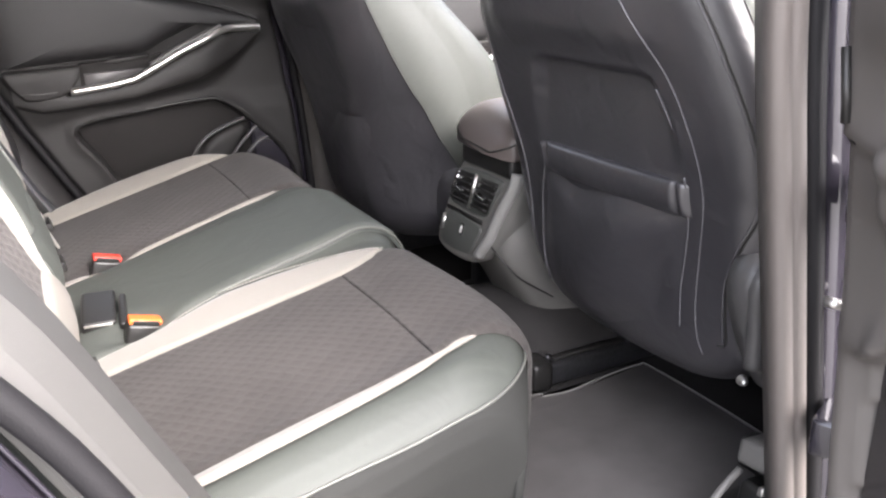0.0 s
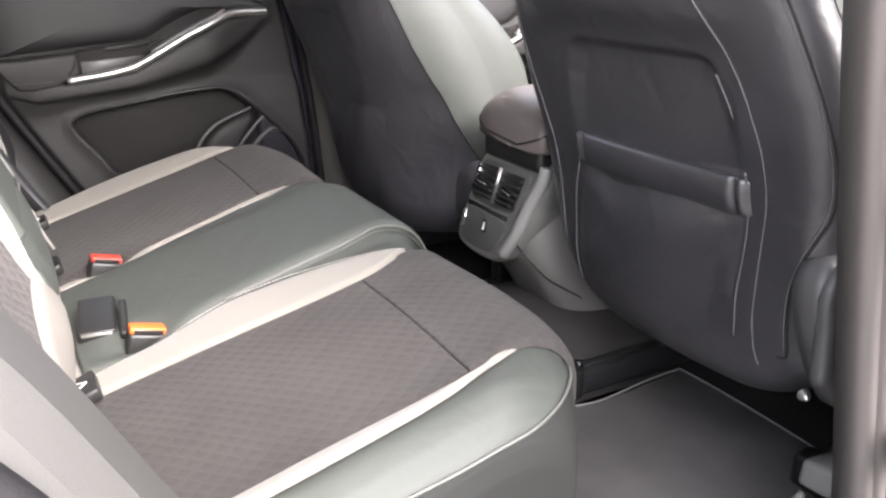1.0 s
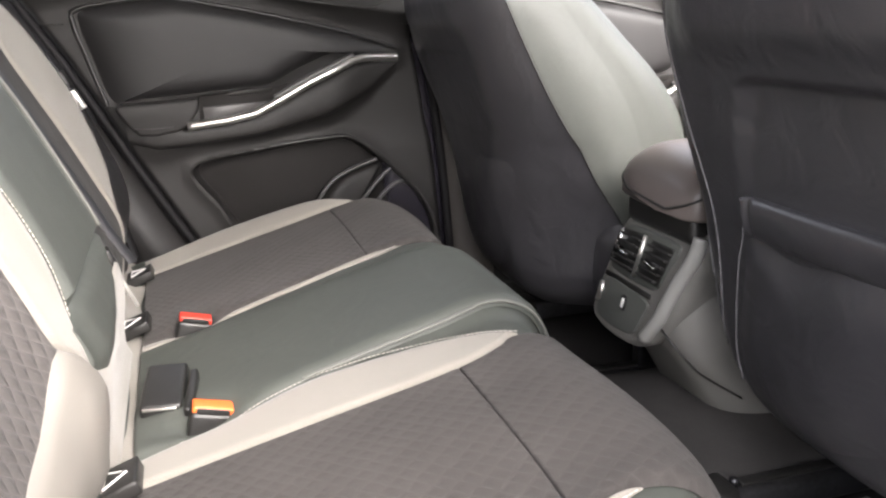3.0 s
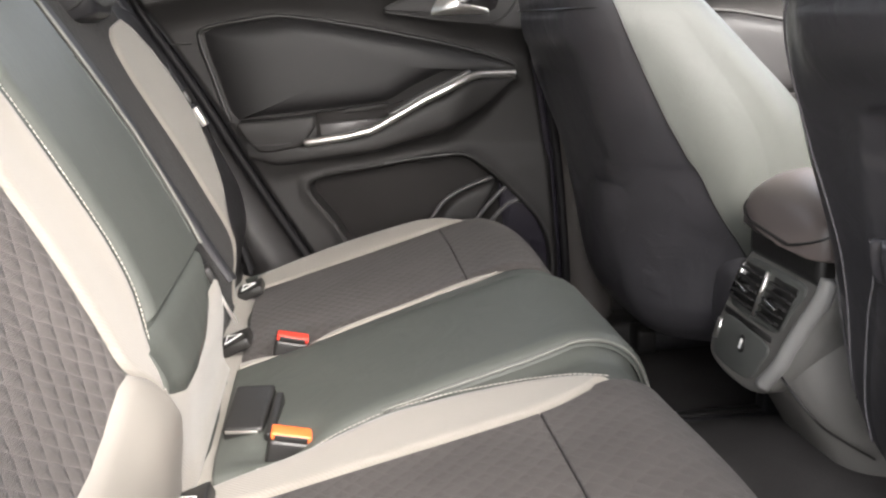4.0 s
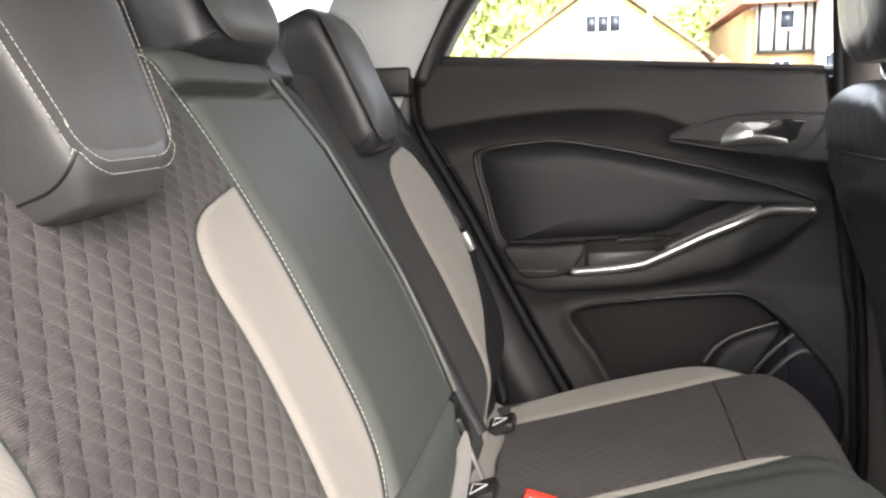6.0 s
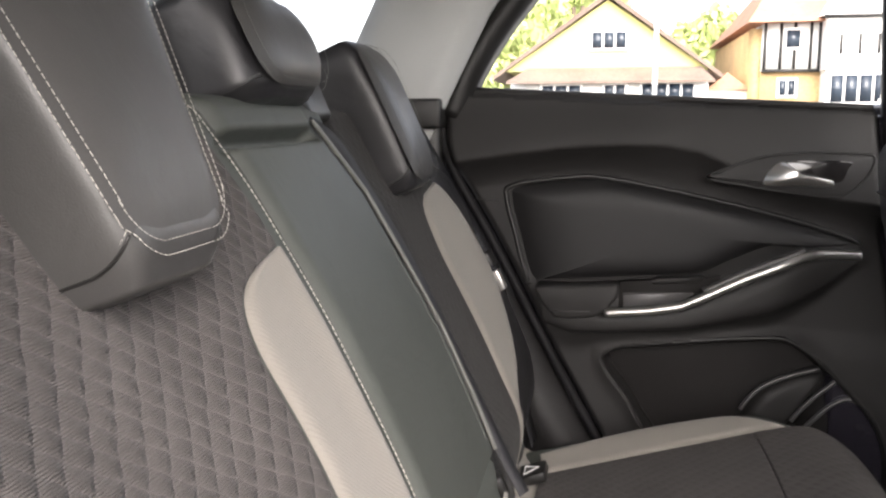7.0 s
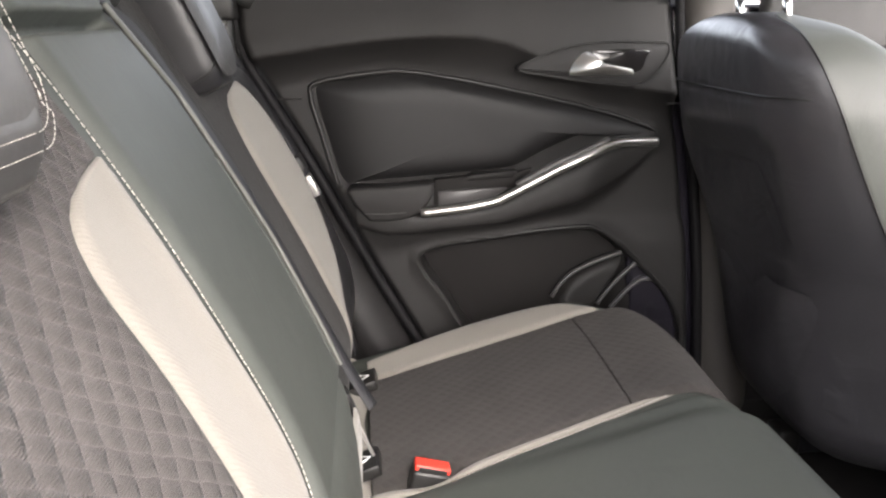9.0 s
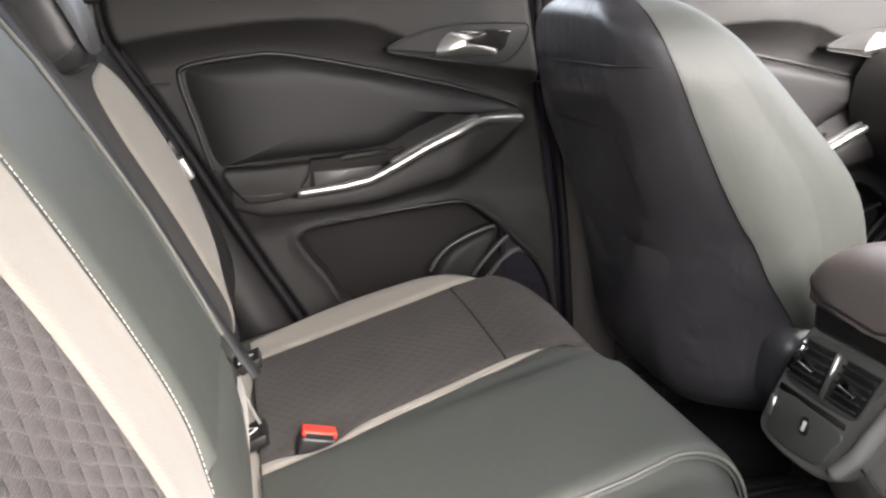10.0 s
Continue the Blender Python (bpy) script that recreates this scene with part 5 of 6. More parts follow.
    part("shoulder_seam", tube([rear(a, 1.240, 0.0026 + relief(a, 1.240)) for a in np.linspace(-form["seam"][1] if sgn > 0 else -form["seam"][0], form["seam"][0] if sgn > 0 else form["seam"][1], 40)], 0.0016, 6), PLASTIC_BLACK, st)
    if sgn < 0:
        part("pocket_hem", sheet(hem, 110, 16), LEATHER_FRONT, st, "padded pocket hem")
    out2 = [(-0.12, 1.262), (-0.151, 1.204), (-0.164, 1.172), (-0.178, 1.135), (-0.190, 1.09), (-0.198, 1.045), (-0.196, 0.99), (-0.185, 0.925), (-0.174, 0.85), (-0.174, 0.80), (-0.180, 0.775)]
    in2 = [(0.13, 1.27), (0.185, 1.21), (0.206, 1.17), (0.208, 1.09), (0.200, 1.04), (0.191, 0.985), (0.192, 0.92), (0.200, 0.85), (0.214, 0.79)]
    out1 = [(-0.174, 1.022), (-0.172, 0.965), (-0.162, 0.91), (-0.152, 0.865), (-0.147, 0.805)]
    in1 = [(0.126, 1.010), (0.132, 0.966), (0.146, 0.93), (0.160, 0.87), (0.168, 0.81), (0.165, 0.765)]
    for pts in (out2, in2) if sgn < 0 else ():
        part("piping", tube([rear(fl(a), b, 0.0034 + relief(fl(a), b)) for a, b in smooth_path(pts, 70)], 0.0013, 8), LEATHER_GLOSS, st, "leather piping")
    for pts in (out1, in1) if sgn < 0 else ():
        part("piping", tube([rear(fl(a), b, 0.0050) for a, b in smooth_path(pts, 50)], 0.0013, 8), LEATHER_GLOSS, st, "leather piping")
    if sgn < 0:
        part("panel_lip", tube([rear(fl(a), b, 0.0005) for a, b in smooth_path([(-0.152, 1.128), (-0.167, 1.075), (-0.176, 1.016)], 30)], 0.0015, 6), LEATHER_GLOSS, st)
    for s2 in (-1, 1) if sgn < 0 else ():
        pts = smooth_path([(s2 * a, b) for a, b in ((0.208, 1.29), (0.238, 1.208), (0.249, 1.172), (0.259, 1.13), (0.266, 1.09), (0.269, 1.055), (0.267, 1.02), (0.260, 0.987), (0.240, 0.942), (0.224, 0.896), (0.218, 0.851), (0.215, 0.804), (0.204, 0.798))], 70)
        part("side_seam", tube([rear(a, b, 0.0024) for a, b in pts], 0.0018, 6), PLASTIC_BLACK, st)
        part("side_seam", tube([rear(a, b, 0.0040) for a, b in [(q[0] * 0.988, q[1]) for q in pts[:-6]]], 0.0009, 6), LEATHER_GLOSS, st)
    # seat base, recliner cover, rails
    part("seat_base", block(1.13 + dx, 1.60 + dx, yc - 0.25, yc + 0.25, 0.735, 0.87, 0.05, 4), LEATHER_FRONT, st, "black leather seat base")
    part("under_frame", block(1.20 + dx, 1.58 + dx, yc - 0.22, yc + 0.22, 0.69, 0.75, 0.02), PLASTIC_BLACK, st)
    for s2 in (-1, 1):
        if s2 == sgn and sgn < 0:
            out = smooth_path([(0.985, 0.868), (0.978, 0.915), (1.000, 0.942), (1.05, 0.947), (1.13, 0.935), (1.165, 0.85), (1.14, 0.745), (1.07, 0.735), (1.025, 0.785)], 60, True)
            to = lambda x, z, h: (x + dx + 0.022, yc + s2 * (0.236 + h), z)
            rc = part("recliner_cover", prism(out, to, 0.0, 0.040, 0.016), PLASTIC_SHEEN, st, "charcoal plastic recliner cover")
            rim = smooth_path([(0.998, 0.80), (0.994, 0.868), (0.990, 0.905), (1.004, 0.928), (1.045, 0.934), (1.11, 0.926), (1.145, 0.86)], 40)
            part("cover_rim", tube([to(x, z, 0.036) for x, z in rim], 0.011, 12), PLASTIC_SHEEN, rc, "rounded rim of the cover")
            inn = smooth_path([(1.008, 0.86), (1.012, 0.902), (1.045, 0.922), (1.11, 0.915), (1.135, 0.85), (1.11, 0.775), (1.06, 0.785)], 40, True)
            # dark plate laid on the cover as the shade of its recess
            part("recliner_shade_plate", prism(inn, to, 0.020, 0.042, 0.0015), PLASTIC_BLACK, rc)
            lev = smooth_path([(1.026, 0.84), (1.030, 0.880), (1.06, 0.898), (1.11, 0.89), (1.115, 0.84), (1.09, 0.80), (1.06, 0.81)], 40, True)
            part("recliner_wheel", cushion_pad(lev, to, 0.042, 0.052, 6, 2.5), PLASTIC_SHEEN, rc)
        r0 = 1.02 if s2 != sgn else 1.16
        part("rail", block(r0 + dx, 1.56 + dx, yc + s2 * 0.19 - 0.022, yc + s2 * 0.19 + 0.022, FLOOR + 0.005, FLOOR + 0.045, 0.006), STEEL, st, "dark steel seat rail")
        re_ = part("rail_end", block(r0 - 0.015 + dx, r0 + 0.025 + dx, yc + s2 * 0.19 - 0.028, yc + s2 * 0.19 + 0.028, FLOOR + 0.002, FLOOR + 0.055, 0.008), PLASTIC_BLACK, st)
        part("bolt", tube(((r0 + 0.032 + dx, yc + s2 * 0.19, FLOOR + 0.045), (r0 + 0.032 + dx, yc + s2 * 0.19, FLOOR + 0.056)), 0.006, 8), STEEL, re_, "bolt head")
        part("rail_slot", block(r0 + 0.04 + dx, 1.30 + dx, yc + s2 * 0.19 - 0.008, yc + s2 * 0.19 + 0.008, FLOOR + 0.044, FLOOR + 0.050, 0.002), PLASTIC_BLACK, re_)
        part("leg", block(1.22 + dx, 1.27 + dx, yc + s2 * 0.19 - 0.015, yc + s2 * 0.19 + 0.015, FLOOR + 0.03, 0.74, 0.006), STEEL, st)
    return st


XB = [(0.70, 1.085), (0.72, 1.056), (0.75, 1.034), (0.80, 1.020), (0.90, 1.003), (1.0, 0.982), (1.10, 0.948), (1.20, 0.908), (1.28, 0.879), (1.33, 0.872), (1.36, 0.885), (1.375, 0.91)]
NEAR_W = [(0.70, 0.150), (0.73, 0.196), (0.78, 0.238), (0.85, 0.258), (0.95, 0.272), (1.06, 0.283), (1.14, 0.274), (1.20, 0.258), (1.28, 0.228), (1.33, 0.190), (1.36, 0.138), (1.375, 0.08)]
NEAR_R = [(0.70, 0.05), (0.80, 0.055), (1.06, 0.06), (1.28, 0.06), (1.36, 0.05), (1.375, 0.03)]
NEAR_FORM = dict(dx=0.0, crown=0.017, pocket=0.021, crease=None, seam=(0.20, 0.20), top=1.375, sunk=1.0, tabs=(XB, [(0.70, 0.10), (0.75, 0.17), (0.95, 0.20), (1.10, 0.20), (1.22, 0.16), (1.30, 0.12), (1.36, 0.07), (1.375, 0.03)], NEAR_W, [(a, b - 0.014) for a, b in NEAR_W], NEAR_R, NEAR_R))
FAR_FORM = dict(dx=-0.092, crown=0.010, pocket=0.011, crease=curve_tab([(0.70, 1.15), (0.80, 1.10), (0.86, 1.0), (0.94, 0.74), (1.0, 0.66), (1.06, 0.60), (1.34, 0.60)]), seam=(0.195, 0.205), top=1.340, sunk=0.35, tabs=(
    [(0.70, 1.085), (0.72, 1.056), (0.75, 1.034), (0.80, 1.020), (0.90, 1.003), (1.0, 0.982), (1.10, 0.948), (1.20, 0.914), (1.27, 0.893), (1.30, 0.888), (1.32, 0.893), (1.335, 0.908), (1.34, 0.925)],
    [(0.70, 0.16), (0.75, 0.27), (0.85, 0.34), (1.0, 0.350), (1.06, 0.345), (1.11, 0.322), (1.165, 0.282), (1.22, 0.240), (1.28, 0.190), (1.32, 0.130), (1.34, 0.05)],
    [(0.70, 0.12), (0.75, 0.17), (0.80, 0.19), (0.90, 0.205), (1.0, 0.218), (1.10, 0.238), (1.15, 0.240), (1.20, 0.220), (1.25, 0.196), (1.30, 0.160), (1.325, 0.112), (1.34, 0.06)],
    [(0.70, 0.16), (0.75, 0.20), (0.80, 0.215), (1.0, 0.224), (1.18, 0.224), (1.24, 0.218), (1.29, 0.196), (1.32, 0.150), (1.34, 0.06)],
    [(0.70, 0.04), (0.90, 0.05), (1.15, 0.055), (1.28, 0.05), (1.34, 0.03)],
    [(0.70, 0.09), (0.80, 0.14), (0.95, 0.15), (1.10, 0.105), (1.20, 0.080), (1.30, 0.060), (1.34, 0.03)]))
front_seat(0.875, -1, "black leather front seat with a map pocket on its back", NEAR_FORM)
front_seat(1.643, 1, "black leather front passenger seat with a map pocket", FAR_FORM)
for yc, dx, z0 in ((0.875, 0.0, 1.425), (1.643, -0.045, 1.366)):
    h = thing("headrest", "black leather front headrest on chrome posts", "headrest", "front headrests")

    def hring(u, v, yc=yc, dx=dx, z0=z0):
        k = abs(2 * u - 1) ** 4
        t = 2 * math.pi * v
        c, s = math.cos(t), math.sin(t)
        return (0.905 + dx - 0.02 * u + 0.055 * (1 - 0.3 * k) * math.copysign(abs(c) ** 0.6, c), yc + 0.125 * (1 - 0.2 * k) * math.copysign(abs(s) ** 0.5, s), z0 + 0.17 * u)
    part("cushion", capped(sheet(hring, 20, 40, closed_v=True), 20, 40), LEATHER_FRONT, h)
    for s2 in (-1, 1):
        part("post", tube(((0.92 + dx, yc + s2 * 0.07, z0 - 0.085), (0.905 + dx, yc + s2 * 0.07, z0 + 0.025)), 0.006, 10), CHROME, h, "chrome post")
        part("collar", tube(((0.917 + dx, yc + s2 * 0.07, z0 - 0.060), (0.914 + dx, yc + s2 * 0.07, z0 - 0.040)), 0.013, 12), PLASTIC_BLACK, h)

# ---- centre console ----
con = thing("centre_console", "charcoal centre console with rear air vents and a padded armrest lid", "centre console")
cx = lambda z: 1.030 + (z - 0.88) * 0.18   # the rear face leans
fc = lambda y, z, h: (cx(z) - h, y, z)
FACE = smooth_path([(1.392, 0.745), (1.384, 0.79), (1.368, 0.84), (1.352, 0.885), (1.325, 0.912), (1.24, 0.922), (1.165, 0.926), (1.142, 0.912), (1.150, 0.875), (1.165, 0.84), (1.180, 0.80), (1.205, 0.76), (1.245, 0.730), (1.31, 0.722), (1.37, 0.728)], 90, True)
_fm = np.mean(FACE, axis=0)


def console_body(u, v):
    """Rounds over from the rear face into the sides, then runs forward."""
    k = u * 12
    q = np.array(FACE[round(v * 90) % 90])
    r = 0.010 + 0.022 * (1 - step(1.16, 1.28, q[0]))
    if k <= 6:
        a = math.pi / 2 * k / 6
        inset, x = r * (1 - math.sin(a)), r * (1 - math.cos(a))
    else:
        inset, x = 0.0, r + (k - 6) / 6 * 0.5
    d = _fm - q
    d /= np.linalg.norm(d)
    p = q + d * inset
    return (cx(p[1]) + x, p[0] - (0.0 if k <= 6 else 0.01 * (k - 6) / 6), p[1] + (0.0 if k <= 6 else 0.02 * (k - 6) / 6))


part("body", capped(sheet(console_body, 13, 90, closed_v=True), 13, 90), CONSOLE_GREY, con, "grey plastic console shell")


def skirt(u, v):
    """The lower console sides, spreading towards the tunnel."""
    t = math.pi * v
    z = FLOOR - 0.02 + 0.30 * u
    w = 0.120 - 0.018 * u
    e = 0.40
    back = 1.026 + 0.62 * max(0.0, 0.752 - z)
    return (back + 0.27 - 0.27 * abs(math.sin(t)) ** e, C + 0.014 + w * math.copysign(abs(math.cos(t)) ** e, math.cos(t)), z)


rail = smooth_path([(1.155, 0.917), (1.160, 0.890), (1.180, 0.852), (1.197, 0.815), (1.209, 0.786), (1.236, 0.748)], 40)
# rim tube in the paler plastic, standing for the highlight along it
part("side_rail", tube([fc(a, b, -0.004) for a, b in rail], 0.012, 12, False, 0.9), CONSOLE_EDGE, con, "rounded console edge, paler for its highlight")
part("side_skirt", sheet(skirt, 14, 60), CONSOLE_GREY, con, "grey lower console side")
part("skirt_joint", tube(smooth_path([(1.012, 1.196, 0.776), (1.020, 1.175, 0.758), (1.036, 1.162, 0.735), (1.060, 1.156, 0.712), (1.12, 1.150, 0.672)], 24), 0.0016, 5), PLASTIC_BLACK, con)
part("lower_face", prism(smooth_path([(1.374, 0.752), (1.368, 0.785), (1.355, 0.806), (1.30, 0.807), (1.238, 0.800), (1.246, 0.772), (1.262, 0.746), (1.31, 0.738), (1.36, 0.740)], 60, True), fc, -0.010, 0.003, 0.003), SOCKET_GREEN, con, "grey-green socket panel")
part("face_groove", prism([(1.366, 0.806), (1.236, 0.806), (1.236, 0.814), (1.364, 0.815)], fc, -0.010, 0.0015, 0.0005), PLASTIC_BLACK, con)
part("face_frame", prism(smooth_path([(1.356, 0.828), (1.346, 0.862), (1.334, 0.893), (1.30, 0.900), (1.20, 0.900), (1.188, 0.886), (1.205, 0.858), (1.222, 0.826), (1.26, 0.819), (1.33, 0.820)], 70, True), fc, -0.010, 0.003, 0.004), SOCKET_GREEN, con, "dark vent surround")
for y0, y1, w0 in ((1.276, 1.345, 0.012), (1.198, 1.268, 0.022)):
    v = part("air_vent", prism([(y0 + w0, 0.830), (y1 + 0.006, 0.830), (y1 - 0.012, 0.890), (y0, 0.890)], fc, -0.004, 0.0045, 0.001), PLASTIC_BLACK, con, "black air vent")
    for k in range(5):
        z = 0.836 + 0.0115 * k
        f = k / 4
        part("slat", placed(block(-0.006, 0.003, y0 + w0 * (1 - f) + 0.003, y1 + 0.003 - 0.014 * f, -0.0018, 0.0018, 0.0008), pose(cx(z) - 0.006, 0, z, 0, 25, 0)), PLASTIC, v)
    part("thumb_tab", placed(block(-0.010, 0.004, -0.016, 0.012, -0.0025, 0.0025, 0.001), pose(cx(0.860) - 0.007, 0.5 * (y0 + y1) + 0.006, 0.860, 10, 0, 0)), CHROME, v, "silver vent tab")
part("vent_divider", tube([fc(1.284, 0.828, 0.005), fc(1.272, 0.892, 0.005)], 0.0035, 8), SATIN, con, "silver vent divider")
part("vent_edge", prism([(1.358, 0.842), (1.349, 0.868), (1.340, 0.888), (1.332, 0.888), (1.338, 0.866), (1.344, 0.842)], fc, 0.0, 0.009, 0.003), CHROME, con, "silver vent edge")
part("lower_edge", prism([(1.380, 0.762), (1.374, 0.795), (1.364, 0.795), (1.366, 0.765)], fc, -0.004, 0.006, 0.003), SATIN, con, "bright edge of the socket panel")
soc = part("socket", prism(smooth_path([(1.306, 0.772), (1.306, 0.792), (1.292, 0.792), (1.292, 0.772)], 20, True), fc, 0.0, 0.0045, 0.001), PLASTIC_BLACK, con, "small black socket")
part("socket_mark", prism([(1.303, 0.775), (1.301, 0.789), (1.295, 0.789), (1.297, 0.775)], fc, 0.003, 0.0055, 0.0003), LABEL_WHITE, soc, "white socket print")


def lid(u, v):
    """A domed leather lid with a rounded nose."""
    f = (1 - max(0.0, 1 - u / 0.22) ** 2.2) ** 0.5 if u < 0.22 else 1.0
    g = (1 - max(0.0, 1 - u / 0.08) ** 2.6) ** 0.5 if u < 0.08 else 1.0
    t = 2 * math.pi * v
    c, s = math.cos(t), math.sin(t)
    z = 0.950 + (0.076 * f * s ** 0.55 if s > 0 else -0.014 * f * (-s) ** 0.6)
    return (1.004 + 0.38 * u, 1.240 + 0.098 * (0.25 + 0.75 * g) * math.copysign(abs(c) ** 0.6, c), z + 0.010 * u + 0.004 * c)


part("armrest_lid", capped(sheet(lid, 40, 60, closed_v=True), 40, 60), LEATHER_BROWN, con, "padded brown-grey armrest lid")
SEAM_U = [0.30 * (1 - i / 20) ** 2 + 0.003 for i in range(20)]
part("lid_seam", tube([tuple(np.array(lid(u, 0.462)) + np.array((-0.001, 0.001, 0.0))) for u in SEAM_U] + [tuple(np.array(lid(u, 0.038)) + np.array((-0.001, -0.001, 0.0))) for u in SEAM_U[::-1]], 0.0018, 6), PLASTIC_BLACK, con)
part("lid_base", block(1.026, 1.36, 1.158, 1.330, 0.905, 0.947, 0.012, 3), PLASTIC_BLACK, con)

# ---- floor mat ----
fm = thing("floor_mat", "dark pile floor mat with a pale stitched edge", "floor mat")
mo = smooth_path([(0.70, 0.62), (0.70, 1.02), (0.98, 1.025), (1.01, 1.012), (1.06, 1.006), (1.15, 1.018), (1.225, 1.022), (1.240, 1.01), (1.243, 0.88), (1.238, 0.735), (1.228, 0.700), (1.17, 0.655), (1.08, 0.625), (0.95, 0.61)], 140, True)
part("mat_body", prism(mo, lambda a, b, h: (a, b, FLOOR + h), 0.001, 0.010, 0.003), MAT_PILE, fm)
part("binding", tube([(a, b, FLOOR + 0.008) for a, b in mo], 0.0035, 6, True), MAT_PILE, fm, "bound edge")
part("stitching", tube([(a, b, FLOOR + 0.0118) for a, b in mo], 0.0013, 5, True), MAT_THREAD, fm, "pale stitched edge")
fk = thing("trim_clip", "small silver screw in the front seat's side trim", "screw")
part("head", placed(cushion_pad([(0.008 * math.cos(k * 0.5236), 0.008 * math.sin(k * 0.5236)) for k in range(12)], lambda a, b, h: (a, -h, b), -0.006, 0.006, 4), pose(1.052, 0.640, 0.754, 0, 0, -25)), SATIN, fk)
hg = thing("belt_anchor", "grey plastic belt anchor cover at the pillar's foot", "belt anchor")
part("cover", placed(block(-0.036, 0.040, -0.022, 0.022, -0.020, 0.014, 0.009, 3), pose(1.066, 0.600, 0.670, 0, 12, 8)), CONSOLE_GREY, hg, "grey plastic cover")
part("bracket", placed(block(-0.028, 0.034, -0.020, 0.018, -0.045, 0.012, 0.010, 3), pose(1.064, 0.600, 0.612, 0, 12, 8)), PLASTIC_BLACK, hg)
part("bolt", placed(block(-0.006, 0.006, -0.004, 0.004, -0.006, 0.006, 0.002), pose(1.040, 0.580, 0.628, 0, 12, 8)), SATIN, hg, "bright bolt")
part("cable", tube(smooth_path([(1.02, 0.602, 0.656), (0.985, 0.60, 0.635), (0.955, 0.60, 0.60), (0.945, 0.60, 0.566)], 24), 0.005, 8), CONSOLE_GREY, hg, "grey cable sleeve")

# ---- the street outside ----


def window(x0, x1, z0, z1, y, parent, cols=2, rows=1):
    w = part("window", block(x0 - 0.04, x1 + 0.04, y - 0.05, y + 0.06, z0 - 0.04, z1 + 0.04, 0.01), WALL_WHITE, parent, "white framed window")
    dx, dz = (x1 - x0) / cols, (z1 - z0) / rows
    for i in range(cols):
        for j in range(rows):
            part("pane", block(x0 + dx * i + 0.03, x0 + dx * (i + 1) - 0.03, y - 0.058, y - 0.04, z0 + dz * j + 0.03, z0 + dz * (j + 1) - 0.03, 0), GLASS_DARK, w)
    return w


G = 0.98    # ground level at the houses
hy = thing("house", "cream-yellow gabled bungalow with a brown tiled hip", "house", "houses")


def gable(x0, x1, z0, xp, zp, y0, y1):
    v = [(x0, y0, z0), (x1, y0, z0), (xp, y0, zp), (x0, y1, z0), (x1, y1, z0), (xp, y1, zp)]
    return v, [(0, 1, 2), (5, 4, 3), (0, 3, 4, 1), (0, 2, 5, 3), (1, 4, 5, 2)]


flat(part("gable_wall", gable(-2.4, 3.15, 2.70, 0.42, 4.60, 25.0, 33.0), WALL_YELLOW, hy, "cream-yellow gable"))
for sx, ex in ((-2.75, 0.42), (3.5, 0.42)):
    zt = 2.45
    v = [(sx, 24.8, zt), (ex, 24.8, 4.66), (ex, 33.1, 4.66), (sx, 33.1, zt), (sx, 24.8, zt + 0.12), (ex, 24.8, 4.80), (ex, 33.1, 4.80), (sx, 33.1, zt + 0.12)]
    flat(part("roof", (v, [(0, 1, 2, 3), (7, 6, 5, 4), (0, 4, 5, 1), (1, 5, 6, 2), (2, 6, 7, 3), (3, 7, 4, 0)]), TILE_BROWN, hy, "brown tiled roof"))
v = [(-2.3, 24.2, 2.38), (3.25, 24.2, 2.38), (2.95, 25.0, 2.78), (-1.75, 25.0, 2.78), (-2.3, 24.2, 2.32), (3.25, 24.2, 2.32)]
flat(part("lean_to_roof", (v, [(0, 1, 2, 3), (0, 4, 5, 1), (4, 3, 2, 5)]), TILE_BROWN, hy, "brown tiled hip over the front rooms"))
part("wall", block(-2.2, 3.1, 24.5, 33, G - 0.6, 2.36, 0), WALL_WHITE, hy, "white rendered ground floor")
window(-0.02, 0.95, 3.27, 3.76, 25.0, hy, 3)
window(-1.35, -0.25, 1.95, 2.30, 24.5, hy, 3)
window(0.35, 0.95, 1.95, 2.30, 24.5, hy, 2)
window(1.35, 2.75, 1.85, 2.32, 24.5, hy, 4)
part("chimney", block(0.15, 0.65, 28, 28.6, 4.5, 5.4, 0.02), WALL_BRICK, hy)
gr = thing("garage", "small brick outhouse with a red roof beside the bungalow", "outbuilding")
part("wall", block(3.25, 4.25, 25.5, 29, G - 0.4, 2.15, 0), WALL_WHITE, gr)
flat(part("roof", gable(3.15, 4.35, 2.15, 3.7, 2.62, 25.4, 29.0), TILE_RED, gr))

ht = thing("house", "half-timbered white house with brick ground floor and red roof", "house", "houses")
part("side_wall", block(4.25, 4.6, 25.1, 33, G - 0.6, 3.75, 0), WALL_BRICK, ht, "orange brick side wall")
part("ground_floor", block(4.5, 8.1, 25.0, 33, G - 0.6, 2.62, 0), WALL_BRICK, ht, "orange brick ground floor")
part("upper_floor", block(4.5, 8.1, 24.92, 33, 2.60, 4.0, 0), WALL_WHITE, ht, "white rendered upper floor")
part("bay", block(5.95, 7.75, 24.3, 25.1, 2.60, 3.95, 0.02), WALL_WHITE, ht, "white upper bay")
part("bay_base", block(6.0, 7.6, 24.4, 25.1, G - 0.4, 2.62, 0.02), WALL_WHITE, ht, "white bay window surround")
for x in (4.55, 4.95, 5.30, 5.70, 5.92):
    part("timber", block(x - 0.035, x + 0.035, 24.88, 24.93, 2.62, 3.95, 0), TIMBER, ht)
for x in (6.3, 6.75, 7.2, 7.65):
    part("timber", block(x - 0.03, x + 0.03, 24.26, 24.31, 3.0, 3.5, 0), TIMBER, ht)
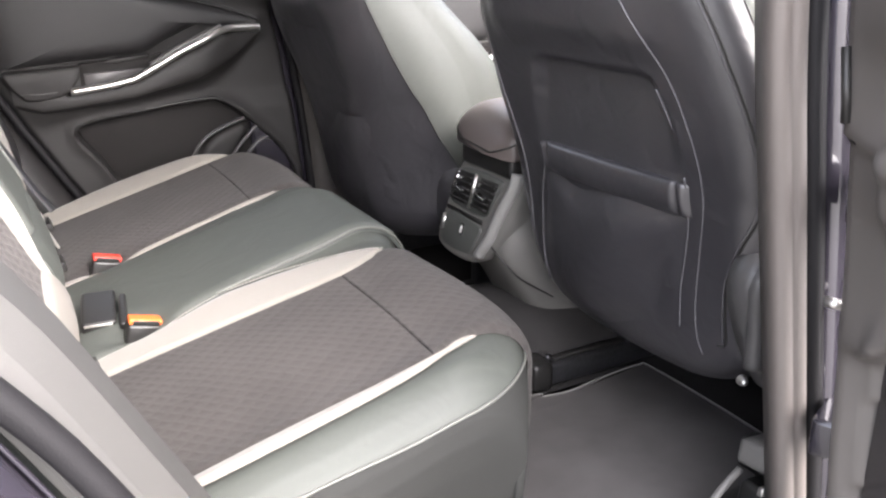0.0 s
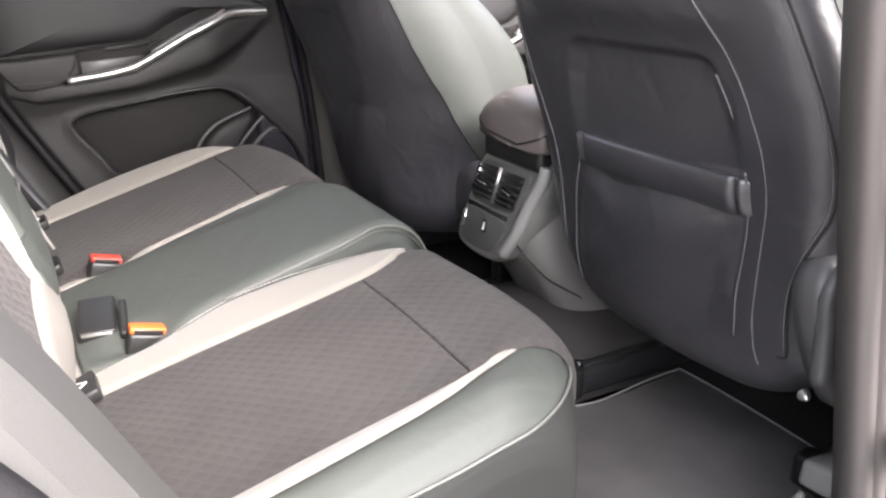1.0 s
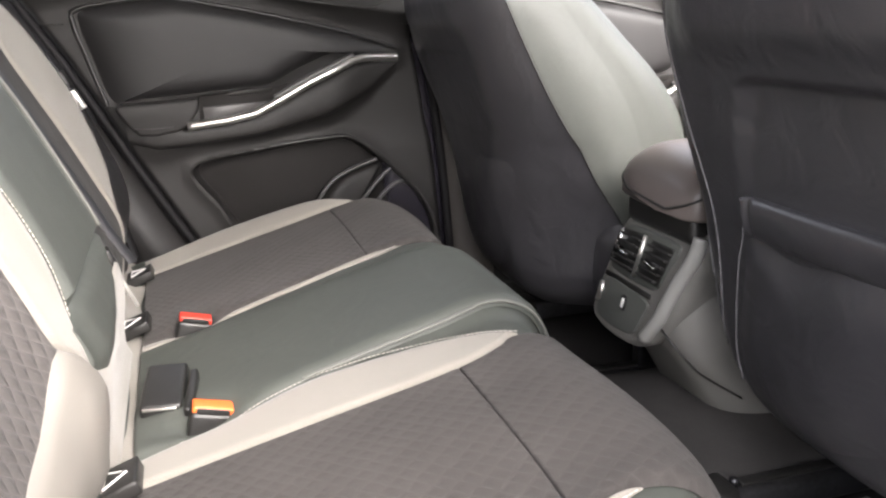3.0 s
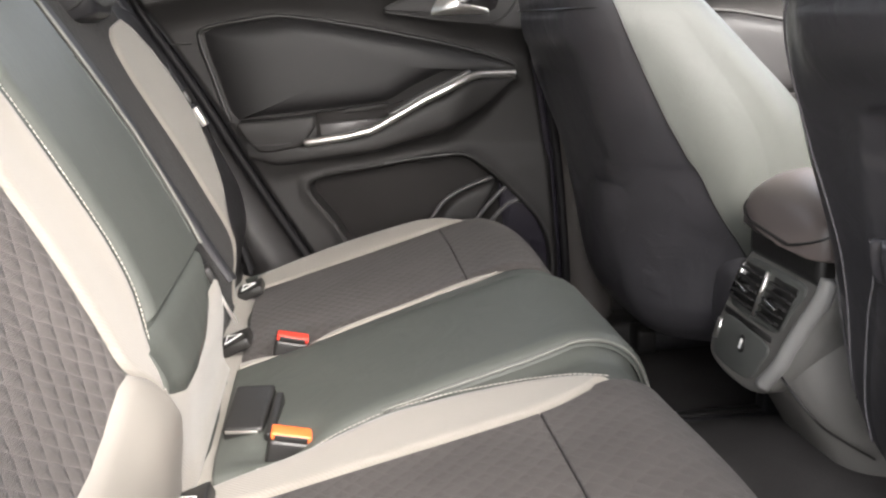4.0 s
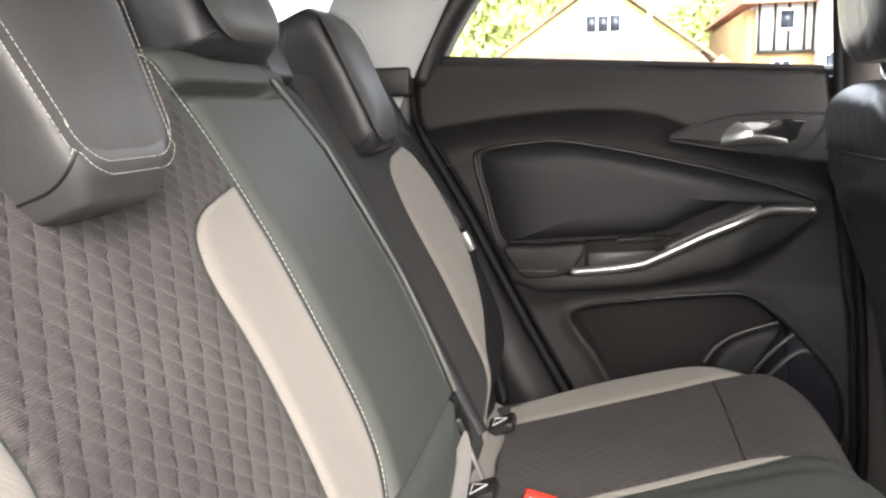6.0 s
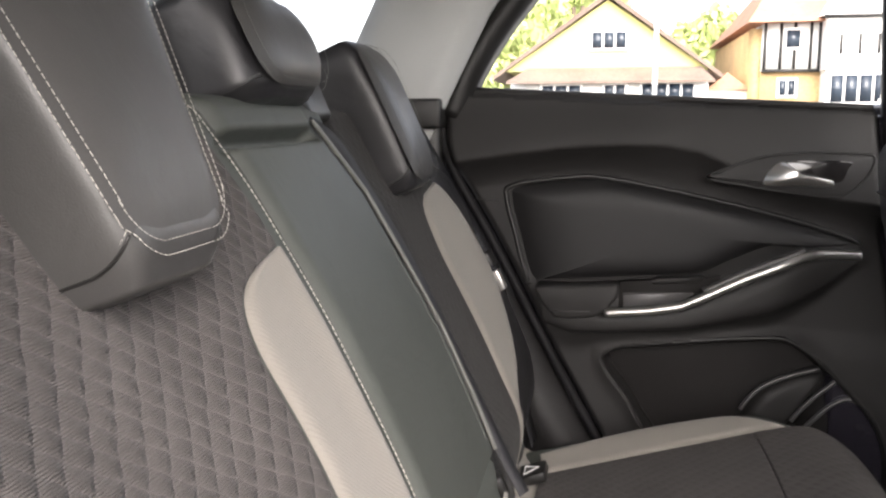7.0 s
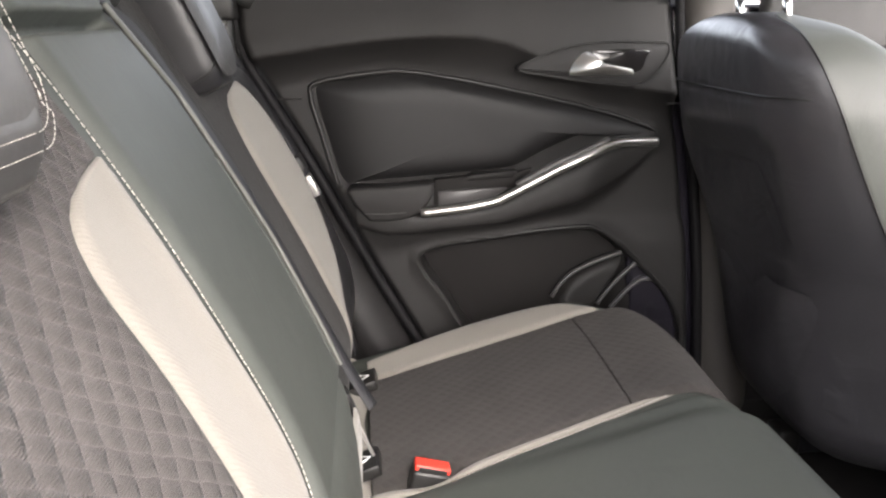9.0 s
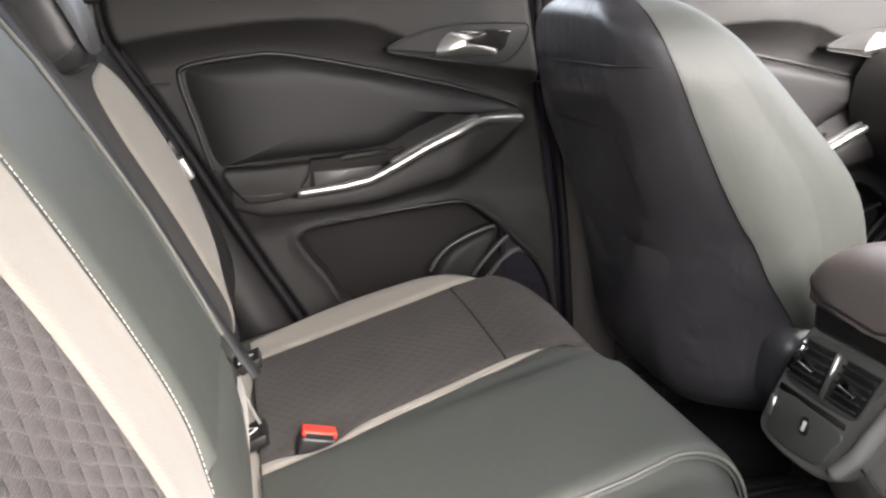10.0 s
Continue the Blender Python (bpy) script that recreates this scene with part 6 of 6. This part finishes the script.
part("timber", block(4.5, 5.95, 24.87, 24.93, 2.58, 2.66, 0), TIMBER, ht)
part("timber", block(5.85, 7.85, 24.20, 24.32, 3.90, 3.98, 0), TIMBER, ht)
v = [(4.05, 24.5, 3.86), (8.4, 24.5, 3.86), (8.4, 33.5, 3.86), (4.05, 33.5, 3.86), (5.6, 28.5, 6.0), (8.4, 28.5, 6.0)]
flat(part("roof", (v, [(0, 1, 5, 4), (1, 2, 5), (2, 3, 4, 5), (3, 0, 4), (3, 2, 1, 0)]), TILE_RED, ht, "red tiled roof"))
flat(part("bay_gable", gable(5.8, 7.9, 3.97, 6.85, 5.2, 24.25, 27.5), WALL_WHITE, ht, "white bay gable"))
part("chimney", block(7.2, 7.7, 27, 27.6, 4.6, 6.4, 0.02), WALL_BRICK, ht)
window(5.05, 5.45, 3.2, 3.7, 24.92, ht, 1)
window(4.95, 5.40, 1.95, 2.40, 25.0, ht, 2)
window(6.1, 7.5, 1.75, 2.50, 24.4, ht, 4, 1)

lp = thing("lamp_post", "pale grey painted lamp post at the roadside", "street lamp")
part("post", tube(((1.46, 20, 0.5), (1.46, 20, 3.3), (1.46, 20, 5.6)), 0.055, 12), POLE_PAINT, lp)
part("base", tube(((1.46, 20, 0.5), (1.46, 20, 1.3)), 0.09, 12), POLE_PAINT, lp)
lw = thing("low_wall", "low white garden wall in front of the houses", "garden wall")
part("wall", block(-14, 14, 22.0, 22.25, 0.6, 1.55, 0.02), WALL_WHITE, lw)
part("coping", block(-14, 14, 21.95, 22.30, 1.55, 1.62, 0.015), WALL_WHITE, lw)


def tree(x, y, z, h, r, seed, label):
    rnd = random.Random(seed)
    t = thing("tree", label, "tree", "trees behind the houses")
    limbs = [tube([(x, y, z), (x + 0.1, y, z + h * 0.3), (x - 0.1, y, z + h * 0.6)], 0.22, 8)]
    for k in range(7):
        a = rnd.uniform(0, 6.28)
        limbs.append(tube([(x, y, z + h * 0.35), (x + 0.5 * r * math.cos(a), y + 0.5 * r * math.sin(a), z + h * rnd.uniform(0.55, 0.8))], 0.09, 6))
    part("trunk", merged(limbs), BARK, t)
    vs, fs = [], []
    clumps = [(rnd.gauss(0, 0.42) * r, rnd.gauss(0, 0.42) * r, h * (0.62 + rnd.gauss(0, 0.16)), rnd.uniform(0.25, 0.5) * r) for _ in range(26)]
    for cx_, cy_, cz_, cr in clumps:
        for _ in range(130):
            d = Vector((rnd.gauss(0, 1), rnd.gauss(0, 1), rnd.gauss(0, 1))).normalized() * cr * rnd.uniform(0.55, 1.0)
            p = Vector((x + cx_, y + cy_, z + cz_)) + d
            q = Euler((rnd.uniform(0, 6), rnd.uniform(0, 6), rnd.uniform(0, 6))).to_matrix()
            s = rnd.uniform(0.16, 0.30)
            o = len(vs)
            vs += [tuple(p + q @ Vector(c)) for c in ((-s, 0, 0), (0, -s * 0.5, 0), (s, 0, 0), (0, s * 0.5, 0.05))]
            fs.append((o, o + 1, o + 2, o + 3))
    part("crown", (vs, fs), LEAF, t, "fresh green leaves")


tree(-2.6, 30, 1.0, 4.2, 1.7, 3, "bright green tree beside the bungalow")
tree(-0.9, 38, 1.0, 6.3, 2.2, 5, "bright green tree behind the bungalow")
tree(4.6, 37, 1.0, 4.6, 1.9, 8, "green tree between the houses")
tree(-6.5, 33, 1.0, 5.0, 2.4, 11, "bright green tree at the roadside")
tree(10.5, 34, 1.0, 5.0, 2.2, 12, "green tree behind the half-timbered house")
